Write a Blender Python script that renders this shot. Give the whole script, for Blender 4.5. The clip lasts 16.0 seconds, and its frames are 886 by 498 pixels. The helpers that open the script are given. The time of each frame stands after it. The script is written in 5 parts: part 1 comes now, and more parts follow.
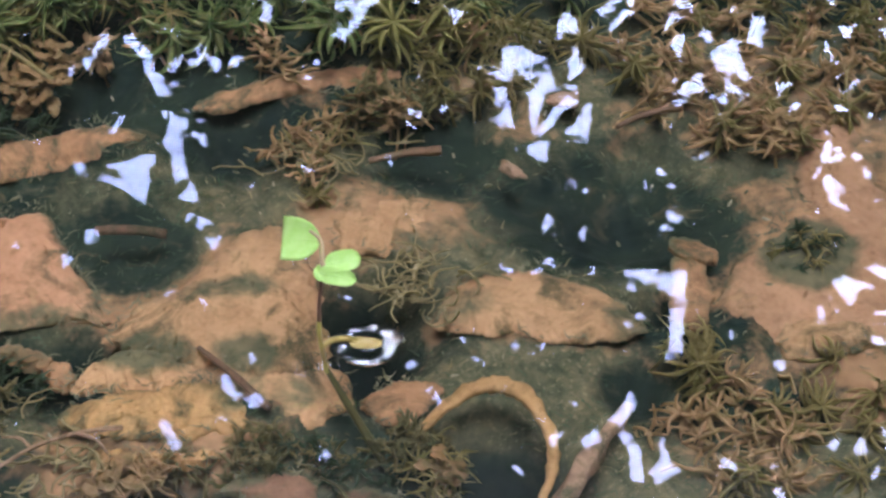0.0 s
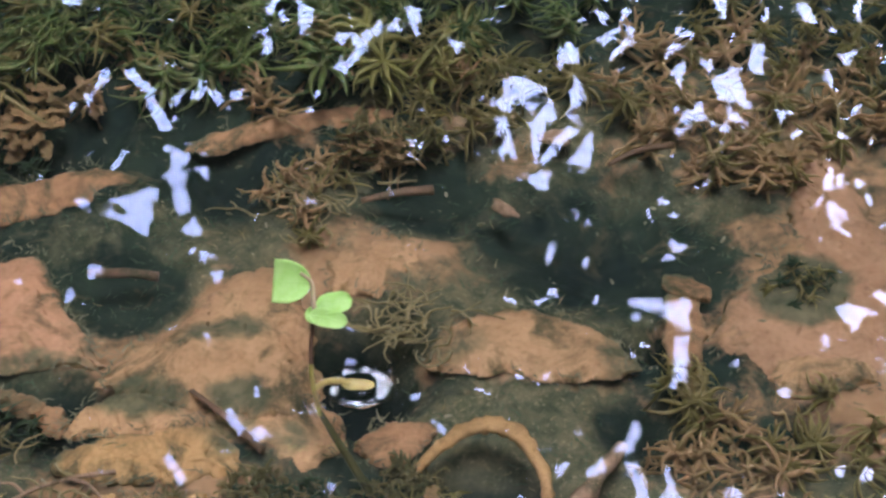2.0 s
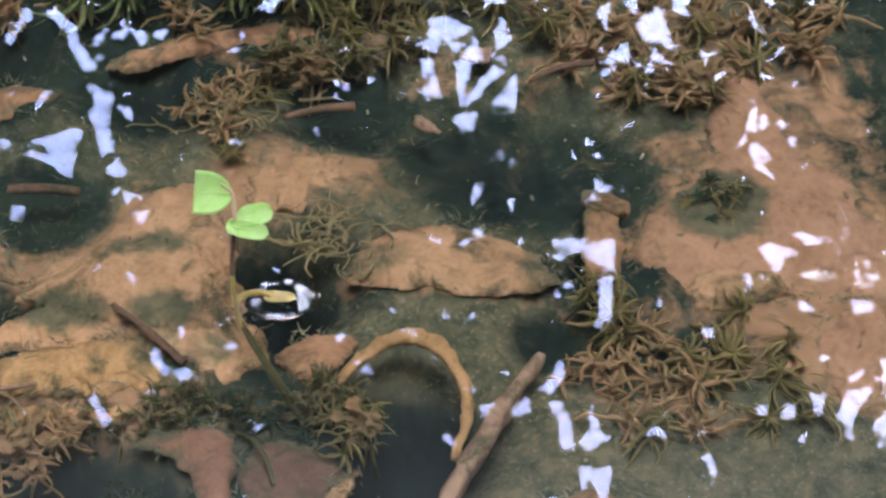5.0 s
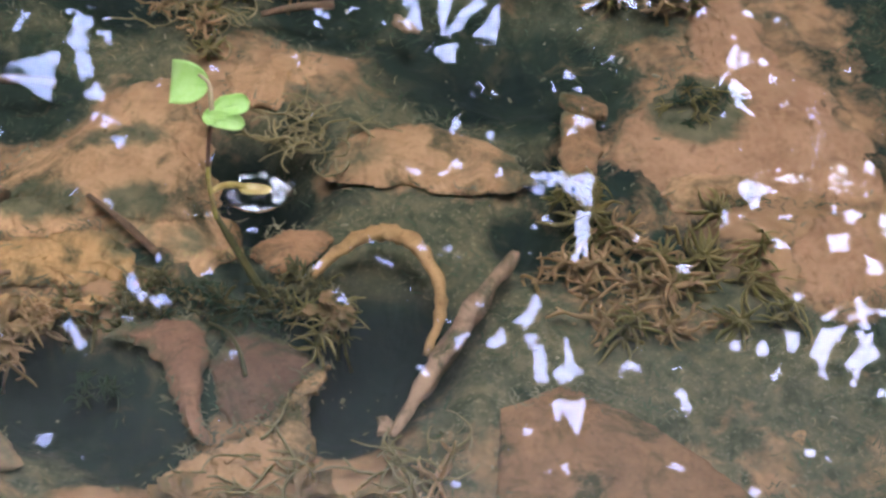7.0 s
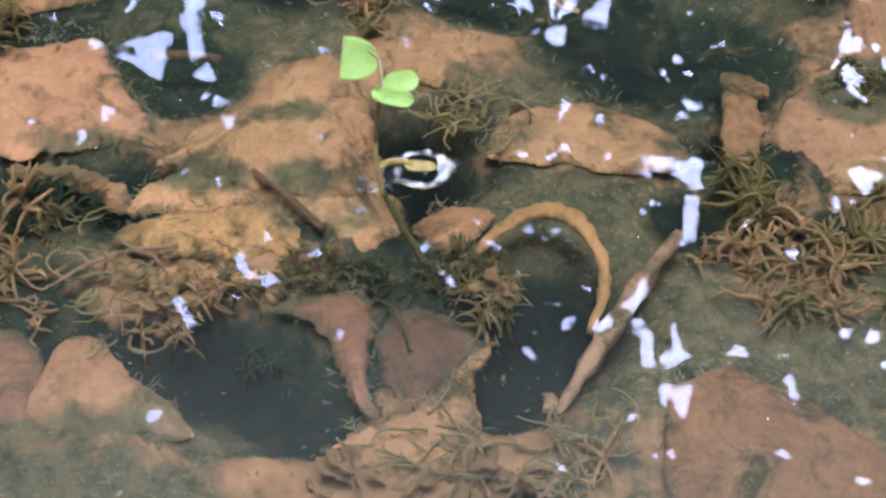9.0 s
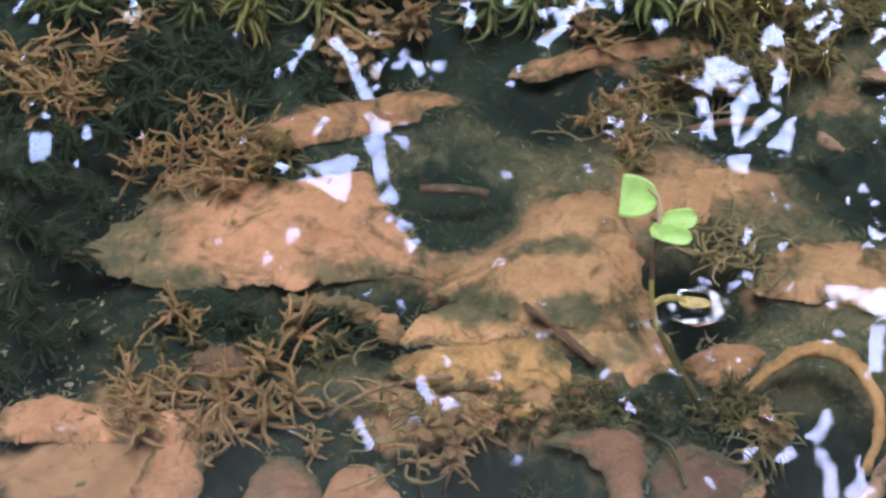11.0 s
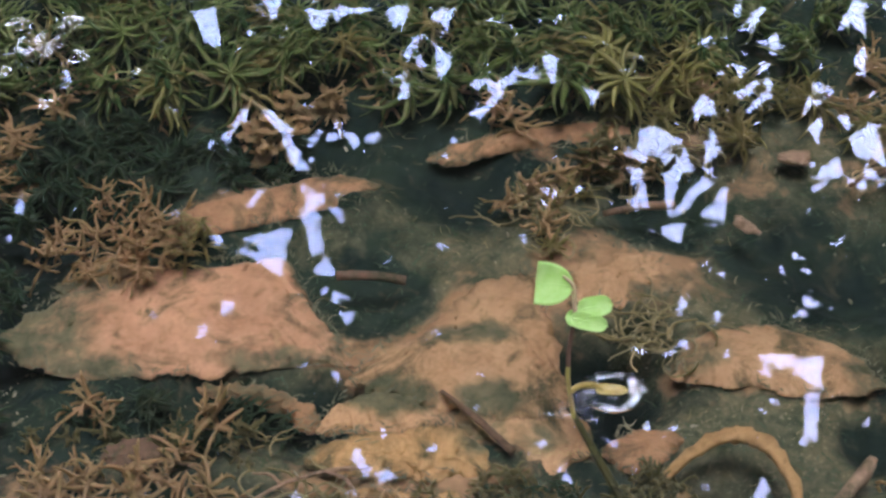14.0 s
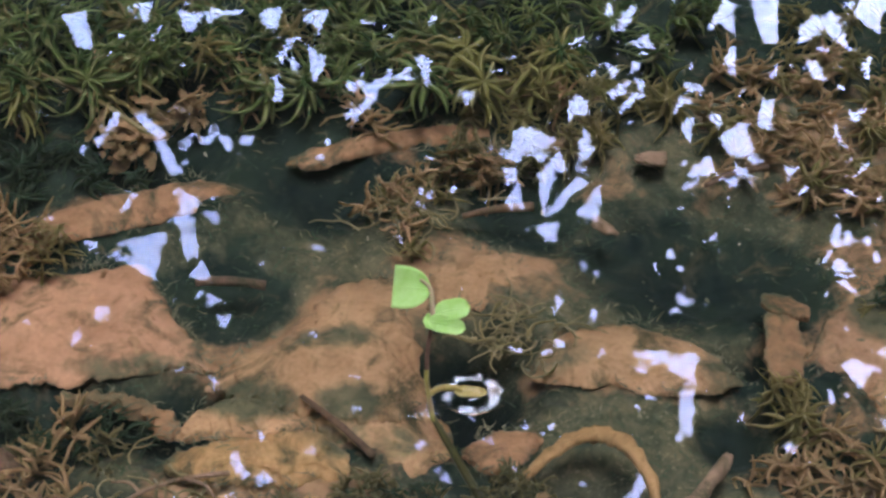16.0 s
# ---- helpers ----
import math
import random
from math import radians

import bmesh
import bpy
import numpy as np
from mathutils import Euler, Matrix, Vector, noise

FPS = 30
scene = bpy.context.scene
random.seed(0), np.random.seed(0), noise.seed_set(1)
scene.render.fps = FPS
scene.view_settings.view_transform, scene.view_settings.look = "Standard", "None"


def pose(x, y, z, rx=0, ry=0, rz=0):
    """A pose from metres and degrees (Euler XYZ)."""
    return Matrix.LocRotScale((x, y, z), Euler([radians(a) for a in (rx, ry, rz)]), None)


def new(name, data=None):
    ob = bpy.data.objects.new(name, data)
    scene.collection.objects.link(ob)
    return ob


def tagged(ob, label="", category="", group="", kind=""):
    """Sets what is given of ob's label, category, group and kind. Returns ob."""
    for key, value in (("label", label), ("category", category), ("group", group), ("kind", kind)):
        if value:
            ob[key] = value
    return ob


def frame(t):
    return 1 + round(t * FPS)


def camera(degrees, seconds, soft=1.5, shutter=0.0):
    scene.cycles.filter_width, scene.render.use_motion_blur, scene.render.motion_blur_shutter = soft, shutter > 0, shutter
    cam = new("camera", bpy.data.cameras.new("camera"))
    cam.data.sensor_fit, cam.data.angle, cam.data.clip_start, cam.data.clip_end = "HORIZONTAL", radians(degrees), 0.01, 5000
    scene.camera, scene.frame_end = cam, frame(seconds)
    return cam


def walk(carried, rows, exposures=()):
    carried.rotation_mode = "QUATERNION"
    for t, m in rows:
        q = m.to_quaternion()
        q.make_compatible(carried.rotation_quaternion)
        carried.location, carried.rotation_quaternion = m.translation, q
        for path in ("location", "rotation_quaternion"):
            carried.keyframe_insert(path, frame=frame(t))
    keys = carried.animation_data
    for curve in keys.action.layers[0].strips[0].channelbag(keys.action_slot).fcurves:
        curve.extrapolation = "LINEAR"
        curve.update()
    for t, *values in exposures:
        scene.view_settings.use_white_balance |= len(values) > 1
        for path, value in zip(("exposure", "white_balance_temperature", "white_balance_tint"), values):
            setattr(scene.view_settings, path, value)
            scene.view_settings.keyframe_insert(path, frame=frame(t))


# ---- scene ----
# A shallow forest pool: sunken leaves, pond moss and a seedling under still water that mirrors the crowns overhead.
# Water surface at z = 0, camera about 0.7 m above it.
cam = camera(25.0, 16.0, soft=2.7)
# seconds, eye, (tilt, roll, heading)
PATH = [
    (0, (0.0524, -0.6275, 0.6926), (44.27, 0.19, -0.37)),
    (0.5, (0.0532, -0.6268, 0.6951), (44.99, 0.01, -0.25)),
    (1, (0.0537, -0.6239, 0.6970), (45.43, -0.05, -0.23)),
    (1.5, (0.0552, -0.6240, 0.6948), (45.49, -0.22, -0.25)),
    (2, (0.0582, -0.6236, 0.6954), (45.14, -0.54, -0.21)),
    (2.5, (0.0616, -0.6251, 0.6928), (44.88, -0.82, -0.30)),
    (3, (0.0614, -0.6248, 0.6920), (44.76, -0.80, -0.68)),
    (3.5, (0.0626, -0.6259, 0.6917), (44.42, -0.51, -1.17)),
    (4, (0.0624, -0.6255, 0.6915), (43.87, 0.06, -2.05)),
    (4.2, (0.0616, -0.6272, 0.6908), (43.73, 0.40, -2.40)),
    (6.3, (0.0599, -0.6476, 0.6885), (42.81, 3.34, -3.88)),
    (6.5, (0.0602, -0.6473, 0.6850), (42.35, 3.58, -4.02)),
    (7, (0.0613, -0.6510, 0.6781), (41.66, 3.51, -4.34)),
    (7.5, (0.0611, -0.6504, 0.6767), (40.98, 3.89, -4.84)),
    (8, (0.0618, -0.6515, 0.6768), (40.64, 3.89, -4.76)),
    (8.5, (0.0529, -0.6533, 0.6764), (40.78, 3.31, -3.49)),
    (9, (0.0325, -0.6549, 0.6782), (41.06, 0.88, 0.07)),
    (9.5, (0.0128, -0.6617, 0.6776), (42.15, -0.85, 3.11)),
    (10, (-0.0057, -0.6618, 0.6865), (43.04, -2.21, 5.89)),
    (10.2, (-0.0143, -0.6625, 0.6896), (43.46, -2.40, 6.39)),
    (12.3, (-0.0147, -0.6529, 0.6903), (45.93, -4.17, 7.65)),
    (12.5, (-0.0137, -0.6519, 0.6918), (46.11, -3.79, 7.38)),
    (13, (-0.0110, -0.6512, 0.6933), (46.50, -3.18, 6.70)),
    (13.5, (-0.0095, -0.6508, 0.6931), (46.66, -2.82, 5.75)),
    (14, (-0.0050, -0.6490, 0.6910), (46.64, -2.01, 4.58)),
    (14.5, (-0.0037, -0.6505, 0.6904), (46.63, -1.50, 3.63)),
    (15, (-0.0021, -0.6485, 0.6915), (46.80, -0.96, 2.51)),
    (15.5, (0.0004, -0.6490, 0.6933), (46.87, -0.11, 1.15)),
    (16, (0.0043, -0.6489, 0.6928), (46.63, 0.61, -0.25)),
]


def aimed(eye, turn):
    tilt, roll, heading = (radians(a) for a in turn)
    m = Matrix.Rotation(heading, 4, "Z") @ Matrix.Rotation(tilt, 4, "X") @ Matrix.Rotation(roll, 4, "Z")
    return Matrix.Translation(eye) @ m


walk(cam, [(t, aimed(eye, turn)) for t, eye, turn in PATH], exposures=[(0, 2.8), (1, 2.66), (2, 2.62), (4, 2.68), (6.5, 2.63), (7.5, 2.8), (9, 2.86), (10, 2.84), (12.5, 2.69), (14, 2.55), (16, 2.42)])

# ---- light: overcast sky over a closed wood, and an added lamp in an assumed opening behind the camera ----
world = bpy.data.worlds.new("overcast_sky")
scene.world = world
world.use_nodes = True
sky = world.node_tree.nodes.new("ShaderNodeTexSky")
sky.sky_type, sky.sun_disc = "NISHITA", False
sky.sun_elevation, sky.sun_rotation = radians(50), radians(90)
sky.air_density, sky.dust_density = 1.0, 2.5
back = world.node_tree.nodes["Background"]
cloud = world.node_tree.nodes.new("ShaderNodeMix")
cloud.data_type, cloud.blend_type = "RGBA", "MULTIPLY"
cloud.inputs[0].default_value, cloud.inputs[7].default_value = 1.0, (1.03, 0.87, 0.95, 1.0)  # thin high cloud
world.node_tree.links.new(sky.outputs[0], cloud.inputs[6])
world.node_tree.links.new(cloud.outputs[2], back.inputs[0])
back.inputs[1].default_value = 1.5

CANOPY = 8.0
LIGHT_OPENING = (0.3, -1.7, 1.95)  # x, y and radius of an assumed, unseen opening in the crowns
# added disk lamp, stands in for sky light through the unseen opening
lamp = bpy.data.lights.new("sky_fill", "AREA")
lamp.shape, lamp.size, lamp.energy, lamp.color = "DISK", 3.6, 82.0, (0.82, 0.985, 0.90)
lamp_ob = new("sky_fill", lamp)
lamp_ob.location = (LIGHT_OPENING[0], LIGHT_OPENING[1], 8.5)

# ---- materials ----


def rgb(c):
    return (c[0], c[1], c[2], 1.0)


class Nodes:
    """Short hand for one node tree."""

    def __init__(self, name):
        self.mat = bpy.data.materials.new(name)
        self.mat.use_nodes = True
        self.tree = self.mat.node_tree
        self.bsdf = self.tree.nodes["Principled BSDF"]
        self.coord = self.tree.nodes.new("ShaderNodeTexCoord")
        self.geo = self.tree.nodes.new("ShaderNodeNewGeometry")

    def link(self, a, b):
        self.tree.links.new(a, b)

    def noise(self, scale, detail=4.0, rough=0.55, where="Position", warp=0.0):
        n = self.tree.nodes.new("ShaderNodeTexNoise")
        n.inputs["Scale"].default_value, n.inputs["Detail"].default_value = scale, detail
        n.inputs["Roughness"].default_value, n.inputs["Distortion"].default_value = rough, warp
        self.link(self.geo.outputs["Position"] if where == "Position" else self.coord.outputs["Object"], n.inputs["Vector"])
        return n.outputs["Fac"]

    def cells(self, scale):
        n = self.tree.nodes.new("ShaderNodeTexVoronoi")
        n.inputs["Scale"].default_value = scale
        self.link(self.geo.outputs["Position"], n.inputs["Vector"])
        return n.outputs["Distance"]

    def ramp(self, fac, stops):
        n = self.tree.nodes.new("ShaderNodeValToRGB")
        while len(n.color_ramp.elements) < len(stops):
            n.color_ramp.elements.new(0.5)
        for e, (p, c) in zip(n.color_ramp.elements, stops):
            e.position, e.color = p, rgb(c) if isinstance(c, tuple) else (c, c, c, 1)
        self.link(fac, n.inputs["Fac"])
        return n.outputs["Color"]

    def mix(self, fac, a, b, mode="MIX"):
        n = self.tree.nodes.new("ShaderNodeMix")
        n.data_type, n.blend_type = "RGBA", mode
        for value, socket in ((fac, n.inputs[0]), (a, n.inputs[6]), (b, n.inputs[7])):
            if isinstance(value, (int, float)):
                socket.default_value = value
            elif isinstance(value, tuple):
                socket.default_value = rgb(value)
            else:
                self.link(value, socket)
        return n.outputs[2]

    def bump(self, height, strength=0.5, distance=0.001):
        n = self.tree.nodes.new("ShaderNodeBump")
        n.inputs["Strength"].default_value, n.inputs["Distance"].default_value = strength, distance
        self.link(height, n.inputs["Height"])
        self.link(n.outputs[0], self.bsdf.inputs["Normal"])

    def done(self, colour, rough=0.8, spec=0.2):
        if isinstance(colour, tuple):
            self.bsdf.inputs["Base Color"].default_value = rgb(colour)
        else:
            self.link(colour, self.bsdf.inputs["Base Color"])
        self.bsdf.inputs["Roughness"].default_value = rough
        self.bsdf.inputs["Specular IOR Level"].default_value = spec
        return self.mat


def silt_material(name, tan, deep, algae, algae_share=0.5):
    """Leaf under a film of clay silt, with algae patches and dark pits."""
    k = Nodes(name)
    info = k.tree.nodes.new("ShaderNodeObjectInfo")
    base = k.mix(k.ramp(k.noise(55, 6, 0.6, warp=0.4), [(0.3, 0.0), (0.7, 1.0)]), deep, tan)
    base = k.mix(k.ramp(k.noise(24, 3), [(0.42, 0.0), (0.68, 0.6)]), base, tuple(min(1, c * 1.25) for c in tan))
    lo = 0.60 - 0.2 * algae_share
    base = k.mix(k.ramp(k.noise(30, 7, 0.66, warp=0.8), [(lo, 0.0), (lo + 0.13, 0.92)]), base, algae)
    base = k.mix(k.ramp(k.noise(230, 3, 0.6), [(0.32, 0.3), (0.42, 0.0)]), base, tuple(c * 0.4 for c in deep))
    base = k.mix(k.ramp(k.noise(85, 8, 0.72, warp=0.5), [(0.50, 0.0), (0.68, 0.5)]), base, tuple(0.55 * c + 0.45 * d for c, d in zip(algae, deep)))
    base = k.mix(k.ramp(k.noise(130, 5, 0.6), [(0.54, 0.0), (0.74, 0.5)]), base, tuple(min(1, c * 1.3) for c in tan))
    base = k.mix(k.ramp(k.noise(420, 4, 0.7), [(0.53, 0.0), (0.66, 0.38)]), base, tuple(c * 0.62 for c in deep))
    base = k.mix(k.ramp(k.noise(610, 3, 0.6), [(0.58, 0.0), (0.70, 0.5)]), base, tuple(min(1, c * 1.35) for c in tan))
    grown = k.tree.nodes.new("ShaderNodeAttribute")
    grown.attribute_name = "overgrown"
    cover = k.tree.nodes.new("ShaderNodeMath")
    cover.operation = "MULTIPLY_ADD"
    cover.inputs[1].default_value = 0.7
    k.link(k.noise(62, 7, 0.64, warp=0.5), cover.inputs[0])
    k.link(grown.outputs["Fac"], cover.inputs[2])
    film = k.mix(k.ramp(k.noise(90, 6, 0.65), [(0.35, 0.0), (0.65, 1.0)]), (0.042, 0.052, 0.027), (0.13, 0.118, 0.062))
    base = k.mix(k.ramp(cover.outputs[0], [(0.45, 0.0), (0.66, 0.92)]), base, film)
    shade = k.ramp(info.outputs["Random"], [(0.0, 0.86), (1.0, 1.1)])
    base = k.mix(1.0, base, shade, "MULTIPLY")
    k.bump(k.noise(150, 6, 0.6), 0.22, 0.001)
    return k.done(base, 0.85, 0.15)


ALGAE = (0.052, 0.055, 0.026)
SILT_TAN = silt_material("clay_silt", (0.465, 0.266, 0.133), (0.357, 0.189, 0.091), ALGAE, 0.45)
SILT_ROSY = silt_material("rosy_clay_silt", (0.455, 0.235, 0.128), (0.34, 0.165, 0.086), ALGAE, 0.4)
SILT_MOTTLED = silt_material("mottled_silt", (0.423, 0.239, 0.114), (0.307, 0.162, 0.073), ALGAE, 0.85)
SILT_PALE = silt_material("pale_ochre_silt", (0.428, 0.242, 0.102), (0.319, 0.165, 0.066), ALGAE, 0.45)
SILT_CLEAN = silt_material("smooth_clay_silt", (0.360, 0.195, 0.106), (0.282, 0.141, 0.073), ALGAE, -0.1)
LEAF_PINK = silt_material("rotting_pink_brown_leaf", (0.164, 0.092, 0.059), (0.101, 0.055, 0.035), ALGAE, 0.6)
LEAF_ROSE = silt_material("rotting_rosy_leaf", (0.261, 0.135, 0.079), (0.171, 0.086, 0.052), ALGAE, 0.4)
LEAF_BROWN = silt_material("rust_brown_leaf", (0.275, 0.146, 0.072), (0.20, 0.104, 0.052), ALGAE, 0.5)
BARK_RED = silt_material("red_brown_bark", (0.382, 0.198, 0.099), (0.266, 0.131, 0.065), ALGAE, 0.5)
WOOD_DARK = silt_material("waterlogged_wood", (0.160, 0.093, 0.055), (0.080, 0.047, 0.030), ALGAE, 0.4)
STICK_WOOD = silt_material("silted_grey_brown_wood", (0.34, 0.21, 0.13), (0.22, 0.125, 0.08), ALGAE, 0.4)
OLIVE_MAT = silt_material("silted_algae", (0.17, 0.145, 0.085), (0.085, 0.083, 0.048), (0.05, 0.056, 0.03), 0.7)


def mud_material():
    k = Nodes("pool_mud")
    base = k.mix(k.ramp(k.noise(30, 6, 0.6, warp=0.5), [(0.35, 0.0), (0.7, 1.0)]), (0.008, 0.016, 0.013), (0.031, 0.043, 0.026))
    base = k.mix(k.ramp(k.noise(48, 7, 0.7, warp=1.0), [(0.56, 0.0), (0.72, 0.8)]), base, (0.115, 0.085, 0.042))
    flecks = k.mix(1.0, k.ramp(k.cells(150), [(0.08, 0.6), (0.22, 0.0)]), k.ramp(k.noise(60, 4), [(0.5, 0.0), (0.62, 1.0)]), "MULTIPLY")
    base = k.mix(flecks, base, (0.12, 0.105, 0.06))
    wet = k.tree.nodes.new("ShaderNodeAttribute")
    wet.attribute_name = "olive"
    film = k.mix(k.ramp(k.noise(75, 7, 0.7, warp=0.4), [(0.35, 0.0), (0.65, 1.0)]), (0.042, 0.050, 0.028), (0.155, 0.128, 0.068))
    film = k.mix(k.ramp(k.noise(420, 3, 0.6), [(0.58, 0.0), (0.68, 0.6)]), film, (0.26, 0.21, 0.12))
    grown = k.tree.nodes.new("ShaderNodeMath")
    grown.operation = "MULTIPLY_ADD"
    grown.inputs[1].default_value, grown.inputs[2].default_value = 2.0, -1.0
    k.link(k.noise(36, 8, 0.66, warp=0.6), grown.inputs[0])
    both = k.tree.nodes.new("ShaderNodeMath")
    k.link(wet.outputs["Fac"], both.inputs[0])
    k.link(grown.outputs[0], both.inputs[1])
    base = k.mix(k.ramp(both.outputs[0], [(0.15, 0.0), (0.75, 0.95)]), base, film)
    drift = k.tree.nodes.new("ShaderNodeAttribute")
    drift.attribute_name = "silt"
    clay = k.mix(k.ramp(k.noise(50, 6, 0.6), [(0.3, 0.0), (0.7, 1.0)]), (0.25, 0.135, 0.068), (0.42, 0.235, 0.12))
    share = k.tree.nodes.new("ShaderNodeMath")
    share.operation = "ADD"
    k.link(drift.outputs["Fac"], share.inputs[0])
    lumps = k.tree.nodes.new("ShaderNodeMath")
    lumps.operation = "MULTIPLY_ADD"
    lumps.inputs[1].default_value, lumps.inputs[2].default_value = 1.6, -0.8
    k.link(k.noise(42, 7, 0.62, warp=0.25), lumps.inputs[0])
    k.link(lumps.outputs[0], share.inputs[1])
    base = k.mix(k.ramp(share.outputs[0], [(0.30, 0.0), (0.62, 0.95)]), base, clay)
    # shade of the deep hollows, painted near-black into the mud colour
    hollow_shade = k.tree.nodes.new("ShaderNodeAttribute")
    hollow_shade.attribute_name = "hollow_shade"
    base = k.mix(k.ramp(hollow_shade.outputs["Fac"], [(0.15, 0.0), (0.6, 0.93)]), base, (0.006, 0.011, 0.010))
    k.bump(k.noise(200, 5, 0.65), 0.6, 0.002)
    return k.done(base, 0.9, 0.1)


MUD = mud_material()


def plant_material(name, a, b, tip, gloss=0.45, through_light=0.0):
    """Thin plant tissue; through_light: the share of light that passes through it."""
    k = Nodes(name)
    info = k.tree.nodes.new("ShaderNodeObjectInfo")
    base = k.mix(info.outputs["Random"], a, b)
    base = k.mix(k.ramp(k.noise(120, 4), [(0.45, 0.0), (0.7, 0.8)]), base, tip)
    base = k.mix(k.ramp(k.noise(520, 4, 0.65), [(0.45, 0.0), (0.70, 0.3)]), base, tuple(c * 0.6 for c in a))
    m = k.done(base, gloss, 0.3)
    if through_light:
        glow = k.tree.nodes.new("ShaderNodeBsdfTranslucent")
        k.link(base, glow.inputs["Color"])
        both = k.tree.nodes.new("ShaderNodeMixShader")
        both.inputs[0].default_value = through_light
        k.link(k.bsdf.outputs[0], both.inputs[1])
        k.link(glow.outputs[0], both.inputs[2])
        k.link(both.outputs[0], k.tree.nodes["Material Output"].inputs["Surface"])
    return m


MOSS_GREEN = plant_material("green_pond_moss", (0.034, 0.074, 0.018), (0.2, 0.25, 0.07), (0.34, 0.3, 0.12), 0.5, through_light=0.4)
MOSS_OLIVE = plant_material("olive_pond_moss", (0.221, 0.195, 0.060), (0.338, 0.260, 0.091), (0.442, 0.312, 0.130), through_light=0.5)
MOSS_BROWN = plant_material("withered_brown_moss", (0.36, 0.205, 0.095), (0.50, 0.30, 0.145), (0.31, 0.24, 0.09), 0.7, through_light=0.4)
MOSS_LIME = plant_material("yellowish_olive_moss", (0.30, 0.27, 0.08), (0.36, 0.32, 0.10), (0.42, 0.34, 0.13), through_light=0.5)
MOSS_RIDGE = plant_material("brownish_olive_algae", (0.13, 0.112, 0.042), (0.25, 0.18, 0.075), (0.075, 0.085, 0.034), through_light=0.4)
# darker version of the green moss, deep shade put into its colour
MOSS_DARK = plant_material("shaded_dark_moss", (0.033, 0.065, 0.031), (0.056, 0.094, 0.041), (0.094, 0.106, 0.050), through_light=0.5)
CRUMB = plant_material("pale_litter", (0.20, 0.17, 0.11), (0.34, 0.28, 0.18), (0.12, 0.11, 0.07), 0.8)
FROND = plant_material("withered_frond", (0.360, 0.222, 0.102), (0.432, 0.258, 0.114), (0.204, 0.156, 0.066), 0.7, through_light=0.5)
STRAND = plant_material("olive_algae_strand", (0.21, 0.155, 0.062), (0.14, 0.11, 0.045), (0.26, 0.2, 0.1), 0.6)


def fresh_leaf_material():
    k = Nodes("fresh_green_leaf")
    base = k.mix(k.ramp(k.noise(160, 3), [(0.4, 0.0), (0.65, 1.0)]), (0.42, 0.66, 0.15), (0.50, 0.72, 0.22))
    k.bsdf.inputs["Transmission Weight"].default_value = 0.0
    k.bump(k.noise(500, 3), 0.15, 0.0004)
    m = k.done(base, 0.5, 0.3)
    glow = k.tree.nodes.new("ShaderNodeBsdfTranslucent")
    k.link(base, glow.inputs["Color"])
    both = k.tree.nodes.new("ShaderNodeMixShader")
    both.inputs[0].default_value = 0.3
    out = k.tree.nodes["Material Output"]
    k.link(k.bsdf.outputs[0], both.inputs[1])
    k.link(glow.outputs[0], both.inputs[2])
    k.link(both.outputs[0], out.inputs["Surface"])
    return m


FRESH = fresh_leaf_material()
PETIOLE = plant_material("pinkish_pale_petiole", (0.45, 0.32, 0.17), (0.5, 0.36, 0.2), (0.42, 0.42, 0.14))
STEM_YELLOW = plant_material("yellow_olive_stem", (0.30, 0.25, 0.06), (0.33, 0.27, 0.07), (0.20, 0.12, 0.06))
STEM_SUNK = plant_material("sunken_olive_stem", (0.075, 0.065, 0.022), (0.08, 0.07, 0.025), (0.05, 0.05, 0.02))
WILTED = plant_material("wilted_yellow_leaf", (0.42, 0.33, 0.10), (0.45, 0.34, 0.1), (0.30, 0.19, 0.06))


def crown_material(name, a, b, through_light):
    k = Nodes(name)
    base = k.mix(k.geo.outputs["Random Per Island"], a, b)
    m = k.done(base, 0.5, 0.2)
    glow = k.tree.nodes.new("ShaderNodeBsdfTranslucent")
    k.link(base, glow.inputs["Color"])
    both = k.tree.nodes.new("ShaderNodeMixShader")
    both.inputs[0].default_value = through_light
    k.link(k.bsdf.outputs[0], both.inputs[1])
    k.link(glow.outputs[0], both.inputs[2])
    k.link(both.outputs[0], k.tree.nodes["Material Output"].inputs["Surface"])
    return m


CROWN = crown_material("crown_leaves", (0.018, 0.035, 0.012), (0.04, 0.06, 0.02), 0.1)
BARK = plant_material("tree_bark", (0.03, 0.025, 0.02), (0.04, 0.032, 0.025), (0.02, 0.02, 0.015), 0.9)


def canopy_material():
    k = Nodes("sky_block_foliage")
    base = k.mix(k.ramp(k.noise(2.5, 5), [(0.35, 0.0), (0.65, 1.0)]), (0.012, 0.022, 0.008), (0.035, 0.055, 0.018))
    k.bump(k.noise(6, 5), 0.8, 0.2)
    return k.done(base, 0.8, 0.1)


CANOPY_FAR = canopy_material()


